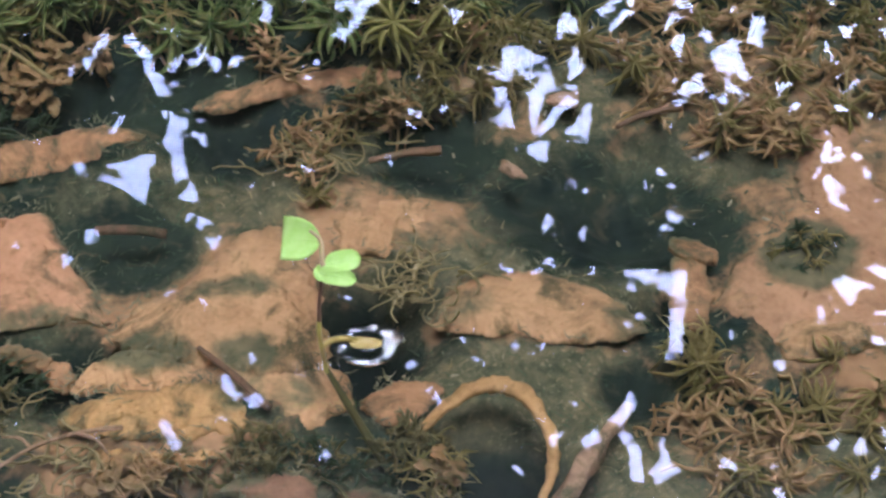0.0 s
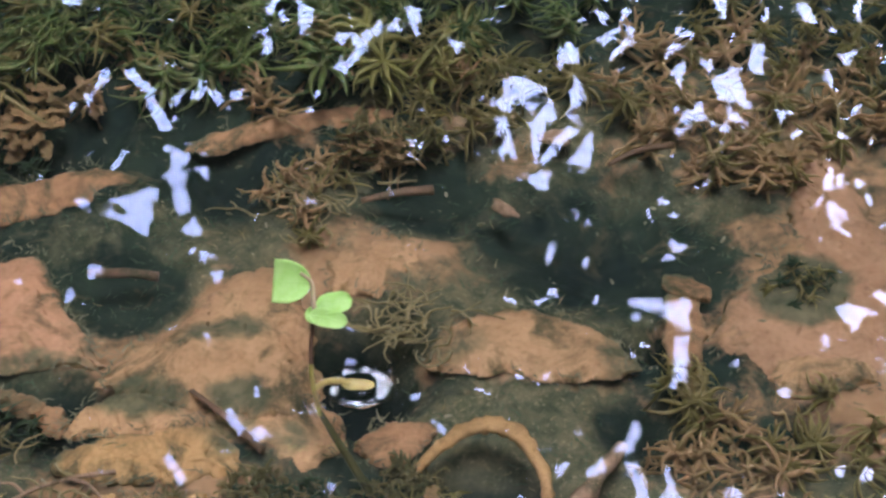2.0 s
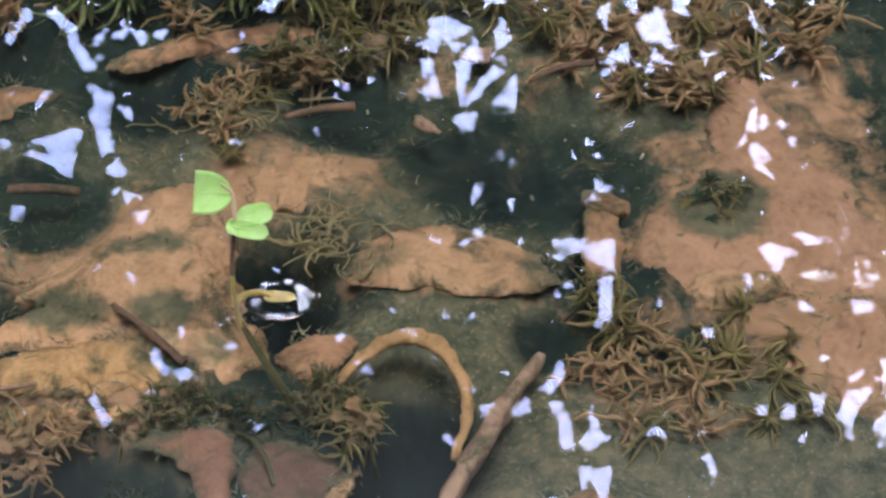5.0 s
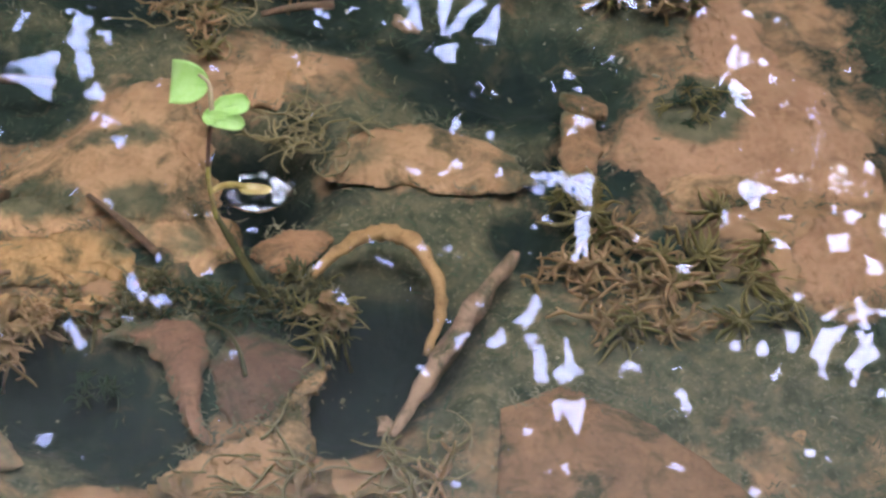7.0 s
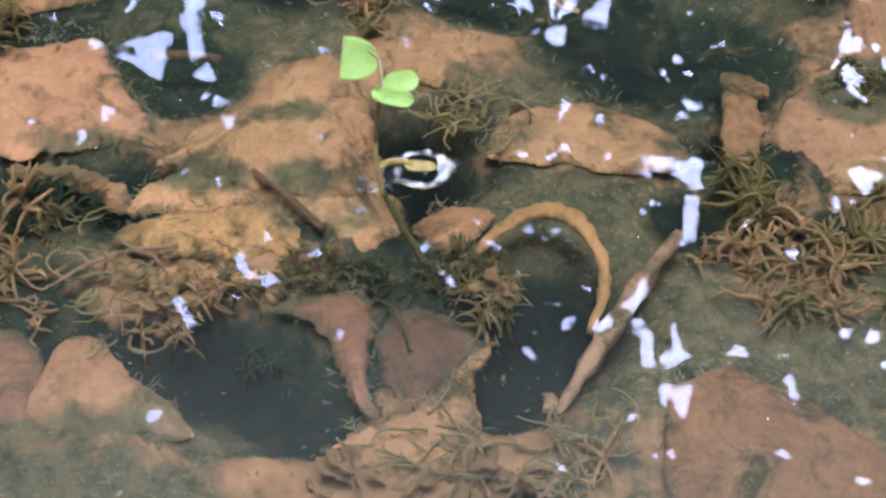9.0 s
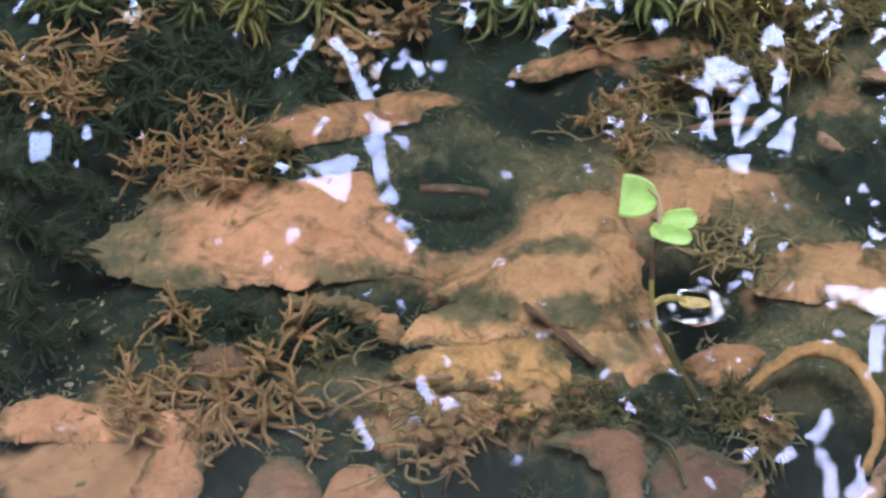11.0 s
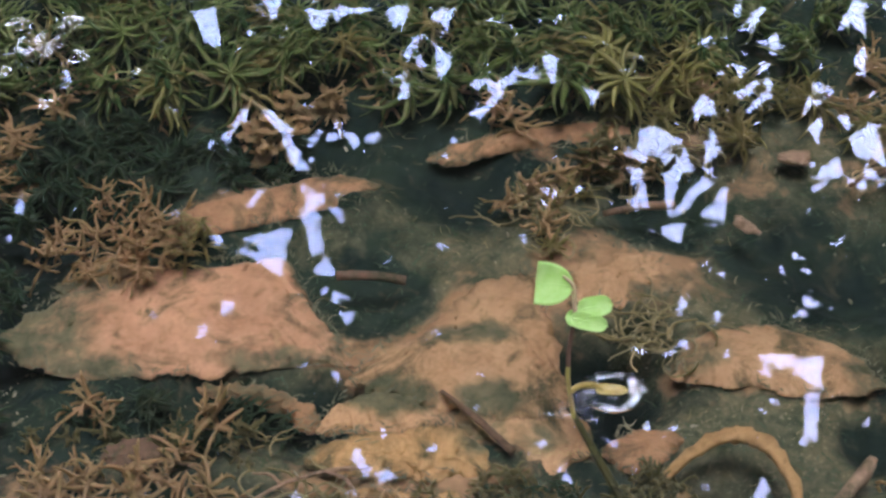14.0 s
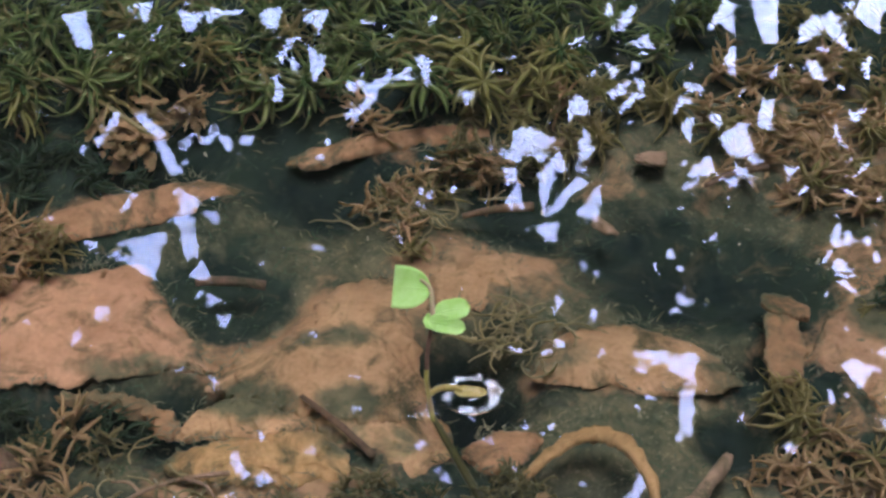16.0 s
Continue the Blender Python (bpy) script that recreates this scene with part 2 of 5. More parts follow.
def water_material():
    """Clear still water with a little suspended clay: see-through, mirror and a trace of scattered light."""
    k = Nodes("still_water")
    clear = k.tree.nodes.new("ShaderNodeBsdfTransparent")
    clear.inputs["Color"].default_value = (0.95, 0.96, 0.91, 1)
    murk = k.tree.nodes.new("ShaderNodeBsdfDiffuse")
    murk.inputs["Color"].default_value = (0.36, 0.37, 0.31, 1)
    body = k.tree.nodes.new("ShaderNodeMixShader")
    split = k.tree.nodes.new("ShaderNodeSeparateXYZ")
    k.link(k.geo.outputs["Position"], split.inputs[0])
    cloudy = k.tree.nodes.new("ShaderNodeMapRange")  # the diffuse share of the water grows towards the near side
    cloudy.interpolation_type = "SMOOTHSTEP"
    for socket, value in zip(("From Min", "From Max", "To Min", "To Max"), (-0.19, -0.04, 0.078, 0.011)):
        cloudy.inputs[socket].default_value = value
    k.link(split.outputs["Y"], cloudy.inputs["Value"])
    swirl = k.tree.nodes.new("ShaderNodeMath")
    swirl.operation = "MULTIPLY"
    k.link(cloudy.outputs[0], swirl.inputs[0])
    amount = k.tree.nodes.new("ShaderNodeMapRange")
    amount.inputs["To Min"].default_value, amount.inputs["To Max"].default_value = 0.4, 1.6
    k.link(k.noise(14, 3), amount.inputs["Value"])
    k.link(amount.outputs[0], swirl.inputs[1])
    k.link(swirl.outputs[0], body.inputs[0])
    k.link(clear.outputs[0], body.inputs[1])
    k.link(murk.outputs[0], body.inputs[2])
    mirror = k.tree.nodes.new("ShaderNodeBsdfGlossy")
    mirror.inputs["Roughness"].default_value = 0.0
    fres = k.tree.nodes.new("ShaderNodeFresnel")
    fres.inputs["IOR"].default_value = 1.48
    top = k.tree.nodes.new("ShaderNodeMixShader")
    k.link(fres.outputs[0], top.inputs[0])
    k.link(body.outputs[0], top.inputs[1])
    k.link(mirror.outputs[0], top.inputs[2])
    k.link(top.outputs[0], k.tree.nodes["Material Output"].inputs["Surface"])
    return k.mat


WATER = water_material()

# ---- building helpers ----


def mesh_of(name, verts, faces, material, smooth=True):
    me = bpy.data.meshes.new(name)
    me.from_pydata([tuple(v) for v in verts], [], faces)
    me.materials.append(material)
    if smooth:
        me.polygons.foreach_set("use_smooth", [True] * len(me.polygons))
    me.update()
    return me


def part(name, me, parent, label=""):
    ob = new(name, me)
    ob.parent = parent
    return tagged(ob, label=label) if label else ob


def thing(name, place, label, category, group="", turn=0.0):
    ob = new(name)
    ob.empty_display_size = 0.01
    ob.matrix_basis = pose(*place, 0, 0, turn)
    return tagged(ob, label, category, group)


def nz(x, y, z=0.0):
    return noise.noise((x, y, z))


def fbm(x, y, z=0.0):
    return nz(x, y, z) + 0.5 * nz(2.1 * x, 2.1 * y, z + 7) + 0.25 * nz(4.3 * x, 4.3 * y, z + 13)


def grid_faces(nu, nv, flip=False, start=0):
    f = []
    for i in range(nu - 1):
        for j in range(nv - 1):
            a = start + i * nv + j
            q = (a, a + nv, a + nv + 1, a + 1)
            f.append(q[::-1] if flip else q)
    return f


def tube(points, radii, sides=8, seed=0, rough=0.0, flat=1.0):
    """Verts and faces of a closed tube along points; flat squeezes it in height."""
    pts = [Vector(p) for p in points]
    verts, faces = [], []
    for i, p in enumerate(pts):
        d = (pts[min(i + 1, len(pts) - 1)] - pts[max(i - 1, 0)]).normalized()
        side = d.cross(Vector((0, 0, 1)))
        side = side.normalized() if side.length > 1e-4 else Vector((1, 0, 0))
        up = side.cross(d)
        for s in range(sides):
            a = 2 * math.pi * s / sides
            r = radii[i] * (1 + rough * fbm(i * 0.37 + seed * 3.1, a * 0.8, seed))
            verts.append(p + side * math.cos(a) * r + up * math.sin(a) * r * flat)
    n = len(pts)
    for i in range(n - 1):
        for s in range(sides):
            t = (s + 1) % sides
            faces.append((i * sides + s, i * sides + t, (i + 1) * sides + t, (i + 1) * sides + s))
    faces.append(tuple(range(sides))[::-1])
    faces.append(tuple((n - 1) * sides + s for s in range(sides)))
    return verts, faces


def bend(points, steps=6):
    """Catmull-Rom curve through a few points."""
    p = [Vector(q) for q in points]
    p = [2 * p[0] - p[1]] + p + [2 * p[-1] - p[-2]]
    out = []
    for i in range(1, len(p) - 2):
        for s in range(steps):
            t = s / steps
            out.append(0.5 * (2 * p[i] + (p[i + 1] - p[i - 1]) * t + (2 * p[i - 1] - 5 * p[i] + 4 * p[i + 1] - p[i + 2]) * t * t
                              + (3 * p[i] - p[i - 1] - 3 * p[i + 1] + p[i + 2]) * t ** 3))
    return out + [p[-2]]


# ---- pool bed: one sheet from the pool to the horizon ----
BED = -0.042
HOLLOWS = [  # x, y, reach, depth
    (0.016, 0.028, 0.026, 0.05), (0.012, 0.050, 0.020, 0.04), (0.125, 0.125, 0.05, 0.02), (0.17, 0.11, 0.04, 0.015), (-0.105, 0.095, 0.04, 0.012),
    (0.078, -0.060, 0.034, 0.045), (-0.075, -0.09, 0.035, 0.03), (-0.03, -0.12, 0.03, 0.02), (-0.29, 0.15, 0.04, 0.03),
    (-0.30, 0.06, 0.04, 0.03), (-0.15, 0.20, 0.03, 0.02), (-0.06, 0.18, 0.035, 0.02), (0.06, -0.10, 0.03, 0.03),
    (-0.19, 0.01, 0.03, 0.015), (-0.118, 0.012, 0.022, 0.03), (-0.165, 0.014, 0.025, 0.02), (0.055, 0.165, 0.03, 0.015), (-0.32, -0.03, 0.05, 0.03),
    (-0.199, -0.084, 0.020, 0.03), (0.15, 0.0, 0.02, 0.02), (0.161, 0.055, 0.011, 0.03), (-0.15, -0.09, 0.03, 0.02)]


SILT_DRIFTS = [  # x, y, half length, half width, turn, amount
    (0.255, 0.075, 0.10, 0.07, 20, 0.6), (0.290, 0.00, 0.05, 0.06, 80, 0.75), (0.285, 0.165, 0.06, 0.05, 0, 0.55), (0.27, -0.15, 0.09, 0.05, 0, 0.32), (0.12, -0.15, 0.06, 0.05, 30, 0.42), (-0.205, 0.062, 0.10, 0.030, 0, 0.9),
    (-0.05, 0.035, 0.085, 0.055, -10, 0.85), (0.10, 0.042, 0.06, 0.022, -6, 0.6), (0.024, 0.11, 0.06, 0.03, 10, 0.7), (0.02, -0.145, 0.08, 0.04, 20, 0.9),
    (0.20, -0.165, 0.09, 0.04, -35, 0.36), (-0.05, -0.195, 0.13, 0.03, 0, 0.36), (-0.27, -0.085, 0.07, 0.05, 0, 0.7), (-0.12, -0.12, 0.05, 0.04, -50, 0.45),
    (0.24, -0.10, 0.08, 0.04, 10, 0.2), (-0.08, -0.045, 0.07, 0.03, 5, 0.6), (0.06, 0.215, 0.07, 0.06, 0, 0.34), (0.20, -0.035, 0.05, 0.04, 0, 0.36),
    (-0.16, 0.158, 0.06, 0.02, 19, 0.5), (-0.02, 0.21, 0.06, 0.02, 16, 0.25), (0.22, 0.21, 0.09, 0.06, 0, 0.4)]


OLIVE_DRIFTS = [  # the same for silted algae
    (0.10, -0.005, 0.075, 0.036, 4, 1.0), (0.075, 0.105, 0.065, 0.042, 10, 0.9), (-0.09, 0.128, 0.07, 0.03, 8, 0.6), (-0.02, 0.135, 0.05, 0.045, 30, 0.7),
    (0.13, 0.075, 0.04, 0.022, 0, 0.8), (0.18, -0.08, 0.09, 0.04, -20, 0.9), (0.11, -0.135, 0.06, 0.06, 30, 0.85), (-0.045, -0.055, 0.065, 0.03, 5, 0.5),
    (0.24, -0.075, 0.07, 0.05, 15, 0.9), (-0.155, -0.02, 0.05, 0.022, 0, 0.6), (-0.12, -0.162, 0.12, 0.04, 3, 0.95), (0.12, 0.17, 0.05, 0.04, 40, 0.6),
    (-0.06, 0.06, 0.11, 0.06, 0, 0.7), (-0.35, 0.0, 0.06, 0.08, 0, 0.45), (0.2, 0.2, 0.13, 0.08, 0, 0.6), (0.245, 0.080, 0.030, 0.026, 0, 0.9), (0.27, -0.14, 0.10, 0.06, 0, 0.8)]


def drift_at(x, y, drifts):
    most = 0.0
    for dx, dy, a, b, turn, amount in drifts:
        c, s = math.cos(radians(turn)), math.sin(radians(turn))
        u, v = ((x - dx) * c + (y - dy) * s) / a, (-(x - dx) * s + (y - dy) * c) / b
        q = u * u + v * v
        if q < 4:
            most = max(most, amount * math.exp(-q * q * 0.7))
    for hx, hy, r, d in HOLLOWS:  # silt and algae colours fade out in the hollows, which keeps them dark
        q = ((x - hx) ** 2 + (y - hy) ** 2) / (r * r)
        if q < 4:
            most *= 1 - math.exp(-q * q)
    return most


def hollow_shade_at(x, y):
    """How far the shade of the deep hollows is put into the mud colour."""
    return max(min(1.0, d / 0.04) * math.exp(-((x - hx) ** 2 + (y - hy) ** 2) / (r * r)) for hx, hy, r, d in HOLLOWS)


def silt_at(x, y):
    return drift_at(x, y, SILT_DRIFTS)


def bed_height(x, y):
    z = BED + 0.005 * fbm(x * 16, y * 16, 1) + 0.0028 * fbm(x * 70, y * 70, 2)
    for hx, hy, r, d in HOLLOWS:
        q = ((x - hx) ** 2 + (y - hy) ** 2) / (r * r)
        if q < 6:
            z -= d * math.exp(-q)
    far = math.hypot(x, y)
    if far < 0.7:
        z += 0.004 * silt_at(x, y)
    if far > 1.2:  # the banks
        z += min(0.35, 0.09 * (far - 1.2)) + 0.05 * fbm(x * 0.7, y * 0.7, 4) * min(1, (far - 1.2) / 3)
    return z


def spread(lo, hi, step, far, grow=1.28):
    core = list(np.arange(lo, hi + step / 2, step))
    d = step
    left, right = [lo], [hi]
    while left[-1] > -far:
        d *= grow
        left.append(left[-1] - d)
        right.append(right[-1] + d)
    return left[:0:-1] + core + right[1:]


xs, ys = spread(-0.46, 0.40, 0.0025, 60), spread(-0.26, 0.42, 0.0025, 60)
verts = [(x, y, bed_height(x, y)) for x in xs for y in ys]
ground_mesh = mesh_of("ground", verts, grid_faces(len(xs), len(ys)), MUD)
ground_mesh.attributes.new("silt", "FLOAT", "POINT").data.foreach_set("value", [silt_at(x, y) if abs(x) < 0.6 and abs(y) < 0.6 else 0.0 for x, y, z in verts])
ground_mesh.attributes.new("olive", "FLOAT", "POINT").data.foreach_set("value", [drift_at(x, y, OLIVE_DRIFTS) if abs(x) < 0.6 and abs(y) < 0.6 else 0.0 for x, y, z in verts])
ground_mesh.attributes.new("hollow_shade", "FLOAT", "POINT").data.foreach_set("value", [hollow_shade_at(x, y) if abs(x) < 0.6 and abs(y) < 0.6 else 0.0 for x, y, z in verts])
ground = new("ground", ground_mesh)
tagged(ground, "dark silty mud bed of a shallow forest pool", "ground", kind="structure")

# ---- water surface, drawn up where stems and leaves break it ----
MENISCI = [(-0.24, 0.246, 0.004, 0.0022)]  # x, y, reach, rise
RINGS = [(0.0212, -0.0142, 0.0115, 0.0076, 0.0041, 0.50)]  # ring round the wilted leaf, sloped to mirror the lamp as glints: x, y, half axes, breadth, slope
RUFFLES = [  # ruffles at wet tips, tilted to mirror the lamp as glints: x, y, reach along x, along y, slope along x, along y
    (-0.304, 0.243, 0.017, 0.011, -0.21, 0.64), (-0.322, 0.220, 0.011, 0.006, -0.21, 0.63), (-0.280, 0.234, 0.010, 0.008, -0.19, 0.63), (-0.290, 0.266, 0.011, 0.008, -0.20, 0.65), (-0.318, 0.262, 0.010, 0.007, -0.21, 0.65),
    (-0.241, 0.219, 0.007, 0.004, -0.16, 0.62), (-0.289, 0.191, 0.006, 0.005, -0.20, 0.61), (0.295, -0.004, 0.009, 0.011, 0.14, 0.52), (0.274, -0.004, 0.012, 0.003, 0.13, 0.52),
    (0.0010, -0.0275, 0.0066, 0.0036, -0.05, 0.50), (-0.006, -0.0285, 0.0036, 0.0020, -0.05, 0.50)]


def water_height(x, y):
    z = 0.0
    for mx, my, r, h in MENISCI:
        d = math.hypot(x - mx, y - my)
        if d < 5 * r:
            z += h * math.exp(-((d / r) ** 2)) * (1 + 0.5 * nz(x * 260, y * 260, 3))
    for cx, cy, rx, ry, broad, steep in RINGS:
        u, v = x - cx, y - cy
        q = math.hypot(u / rx, v / ry) + 0.10 * nz(x * 120, y * 120, 8)
        off = (q - 1) * 0.5 * (rx + ry) / broad
        if abs(off) < 3:
            z += (steep * v + 0.00055 * nz(x * 130, y * 400, 11) + 0.0002 * nz(x * 420, y * 300, 12)) * math.exp(-off ** 4)
    for lx, ly, rx, ry, sx, sy in RUFFLES:
        q = ((x - lx) / rx) ** 2 + ((y - ly) / ry) ** 2
        if q < 2.2:
            z += (sx * (x - lx) + sy * (y - ly) + 0.0009 * nz(x * 210, y * 260, 5) + 0.00035 * nz(x * 480, y * 520, 6)) * math.exp(-q * q * 0.8)
    return z


def water_axis(dense, far):
    a = {round(v, 5) for v in np.arange(-0.45, 0.42, 0.03)}
    for lo, hi, step in dense:
        a |= {round(v, 5) for v in np.arange(lo, hi, step)}
    return [-far, -1.5, -0.7] + sorted(a) + [0.7, 1.5, far]


wx = water_axis([(-0.37, -0.225, 0.0008), (-0.018, 0.046, 0.0006), (0.255, 0.325, 0.0008)], 3.2)
wy = water_axis([(0.18, 0.285, 0.0008), (-0.042, 0.010, 0.0005)], 3.2)
verts = [(x, y, water_height(x, y)) for x in wx for y in wy]
water = new("water", mesh_of("water", verts, grid_faces(len(wx), len(wy)), WATER))
tagged(water, "still clear pool water mirroring dark crowns", "water", kind="structure")

# ---- crowns overhead, seen in the water's mirror ----
CROWN_GAPS_A = [  # x, y, length, width at one end and the other, turn
    (-3.81, 8.72, 0.13, 0.27, 0.26, 12), (-3.85, 8.99, 0.06, 0.00, 0.13, 24), (-3.97, 9.13, 0.04, 0.11, 0.01, 60), (-4.13, 9.59, 0.08, 0.00, 0.06, 120),
    (-4.14, 9.99, 0.07, 0.01, 0.13, 150), (-4.30, 10.16, 0.19, 0.03, 0.04, 72), (-4.48, 10.91, 0.17, 0.13, 0.17, 96), (-2.50, 7.89, 0.07, 0.05, 0.00, 102),
    (-2.50, 8.83, 0.03, 0.01, 0.07, 24), (-3.53, 8.85, 0.05, 0.09, 0.15, 6), (-2.71, 9.88, 0.04, 0.01, 0.07, 12), (-3.49, 10.23, 0.22, 0.06, 0.01, 102),
    (-2.57, 10.83, 0.48, 0.10, 0.17, 108), (-1.42, 6.41, 0.23, 0.05, 0.04, 120), (-1.52, 7.49, 0.06, 0.05, 0.01, 66), (-2.16, 7.72, 0.11, 0.00, 0.02, 66),
]
CROWN_GAPS_B = [  # x, y, length, width at one end and the other, turn
    (-1.29, 7.90, 0.12, 0.01, 0.09, 96), (-2.05, 7.93, 0.14, 0.01, 0.08, 78), (-1.37, 8.07, 0.08, 0.01, 0.13, 60), (-1.46, 8.12, 0.09, 0.00, 0.04, 48),
    (-1.48, 8.33, 0.10, 0.06, 0.17, 24), (-1.82, 8.43, 0.19, 0.33, 0.08, 54), (-2.01, 8.49, 0.05, 0.12, 0.01, 78), (-2.18, 8.56, 0.11, 0.03, 0.09, 132),
    (-1.56, 8.58, 0.08, 0.31, 0.25, 12), (-1.89, 8.58, 0.13, 0.07, 0.29, 114), (-1.79, 8.61, 0.16, 0.10, 0.01, 84), (-1.74, 8.64, 0.16, 0.03, 0.05, 96),
    (-1.42, 8.79, 0.15, 0.00, 0.04, 114), (-1.60, 8.79, 0.09, 0.08, 0.08, 96), (-1.65, 8.83, 0.08, 0.09, 0.13, 138), (-1.46, 8.89, 0.09, 0.08, 0.03, 174),
]
CROWN_GAPS_C = [  # x, y, length, width at one end and the other, turn
    (-1.60, 8.96, 0.11, 0.25, 0.13, 0), (-2.00, 8.98, 0.23, 0.03, 0.03, 78), (-1.78, 9.41, 0.37, 0.09, 0.06, 114), (-1.41, 9.59, 0.07, 0.25, 0.14, 24),
    (-1.66, 9.60, 0.14, 0.06, 0.05, 60), (-2.26, 9.60, 0.05, 0.19, 0.06, 168), (-1.27, 9.61, 0.10, 0.07, 0.10, 78), (-1.54, 9.61, 0.13, 0.07, 0.10, 84),
    (-1.94, 9.76, 0.34, 0.09, 0.06, 126), (-2.19, 9.80, 0.05, 0.22, 0.20, 162), (-1.73, 9.94, 0.03, 0.00, 0.08, 0), (-1.78, 10.94, 0.24, 0.10, 0.21, 90),
    (-2.11, 10.98, 0.05, 0.01, 0.15, 18), (-1.53, 11.02, 0.29, 0.17, 0.02, 12), (-2.12, 11.03, 0.29, 0.01, 0.13, 96), (-1.14, 6.54, 0.03, 0.00, 0.10, 150),
]
CROWN_GAPS_D = [  # x, y, length, width at one end and the other, turn
    (-0.96, 6.65, 0.09, 0.07, 0.12, 30), (-1.11, 6.75, 0.22, 0.06, 0.04, 120), (-0.72, 6.86, 0.06, 0.00, 0.05, 24), (-1.00, 6.99, 0.09, 0.03, 0.00, 96),
    (-1.08, 8.39, 0.02, 0.00, 0.10, 162), (-0.04, 9.08, 0.11, 0.04, 0.00, 78), (-0.10, 9.08, 0.12, 0.00, 0.05, 96), (-0.07, 9.43, 0.08, 0.01, 0.09, 6),
    (-0.79, 9.43, 0.06, 0.01, 0.09, 12), (-0.74, 9.60, 0.03, 0.01, 0.15, 6), (-0.51, 9.97, 0.33, 0.12, 0.03, 54), (-1.10, 10.11, 0.05, 0.18, 0.22, 174),
    (-0.43, 10.19, 0.10, 0.26, 0.15, 138), (-0.57, 10.21, 0.10, 0.13, 0.12, 120), (-1.13, 10.27, 0.08, 0.01, 0.15, 138), (-0.37, 10.28, 0.05, 0.13, 0.25, 150),
]
CROWN_GAPS_E = [  # x, y, length, width at one end and the other, turn
    (-0.24, 10.32, 0.07, 0.05, 0.20, 150), (-0.09, 10.38, 0.30, 0.02, 0.10, 96), (-0.84, 10.40, 0.09, 0.33, 0.11, 6), (-1.01, 10.44, 0.05, 0.03, 0.19, 18),
    (-1.08, 10.60, 0.06, 0.33, 0.19, 162), (-0.90, 10.62, 0.35, 0.07, 0.01, 126), (-1.20, 10.94, 0.27, 0.06, 0.16, 96), (-0.03, 10.96, 0.06, 0.01, 0.13, 150),
    (-0.89, 10.98, 0.15, 0.27, 0.11, 168), (0.67, 5.40, 0.03, 0.06, 0.01, 84), (0.50, 6.17, 0.06, 0.06, 0.00, 102), (1.16, 6.20, 0.28, 0.06, 0.06, 90),
    (0.94, 6.37, 0.07, 0.09, 0.17, 144), (0.72, 6.38, 0.06, 0.12, 0.01, 150), (1.12, 6.39, 0.06, 0.11, 0.03, 12), (0.67, 6.50, 0.03, 0.01, 0.08, 144),
]
CROWN_GAPS_F = [  # x, y, length, width at one end and the other, turn
    (1.05, 6.50, 0.08, 0.00, 0.07, 6), (1.16, 6.61, 0.07, 0.04, 0.22, 162), (0.83, 6.62, 0.06, 0.01, 0.05, 12), (0.06, 6.68, 0.16, 0.00, 0.06, 120),
    (0.30, 6.96, 0.13, 0.04, 0.01, 138), (0.68, 7.06, 0.06, 0.04, 0.00, 54), (0.22, 7.12, 0.04, 0.01, 0.11, 48), (1.01, 7.66, 0.02, 0.01, 0.12, 162),
    (0.50, 7.69, 0.06, 0.11, 0.00, 54), (0.74, 7.74, 0.07, 0.09, 0.01, 84), (0.97, 8.00, 0.14, 0.04, 0.00, 66), (0.77, 8.05, 0.07, 0.03, 0.26, 174),
    (0.96, 8.38, 0.02, 0.01, 0.23, 36), (0.71, 8.73, 0.13, 0.25, 0.07, 174), (0.48, 8.96, 0.16, 0.00, 0.04, 102), (1.02, 9.01, 0.35, 0.16, 0.00, 72),
]
CROWN_GAPS_G = [  # x, y, length, width at one end and the other, turn
    (0.51, 9.04, 0.09, 0.00, 0.29, 6), (0.85, 9.07, 0.45, 0.02, 0.11, 54), (0.71, 9.09, 0.42, 0.01, 0.11, 84), (0.12, 9.13, 0.03, 0.01, 0.15, 174),
    (0.49, 9.25, 0.08, 0.18, 0.13, 0), (0.79, 9.34, 0.14, 0.02, 0.36, 150), (0.68, 9.45, 0.11, 0.01, 0.16, 90), (0.51, 9.48, 0.11, 0.21, 0.03, 48),
    (1.01, 9.54, 0.11, 0.26, 0.04, 0), (0.40, 9.56, 0.10, 0.08, 0.01, 48), (0.62, 9.65, 0.24, 0.37, 0.11, 114), (1.01, 9.70, 0.12, 0.04, 0.00, 102),
    (0.93, 9.94, 0.06, 0.01, 0.29, 174), (0.99, 10.01, 0.08, 0.25, 0.17, 6), (0.21, 10.11, 0.09, 0.21, 0.11, 24), (0.98, 10.73, 0.07, 0.01, 0.12, 6),
]
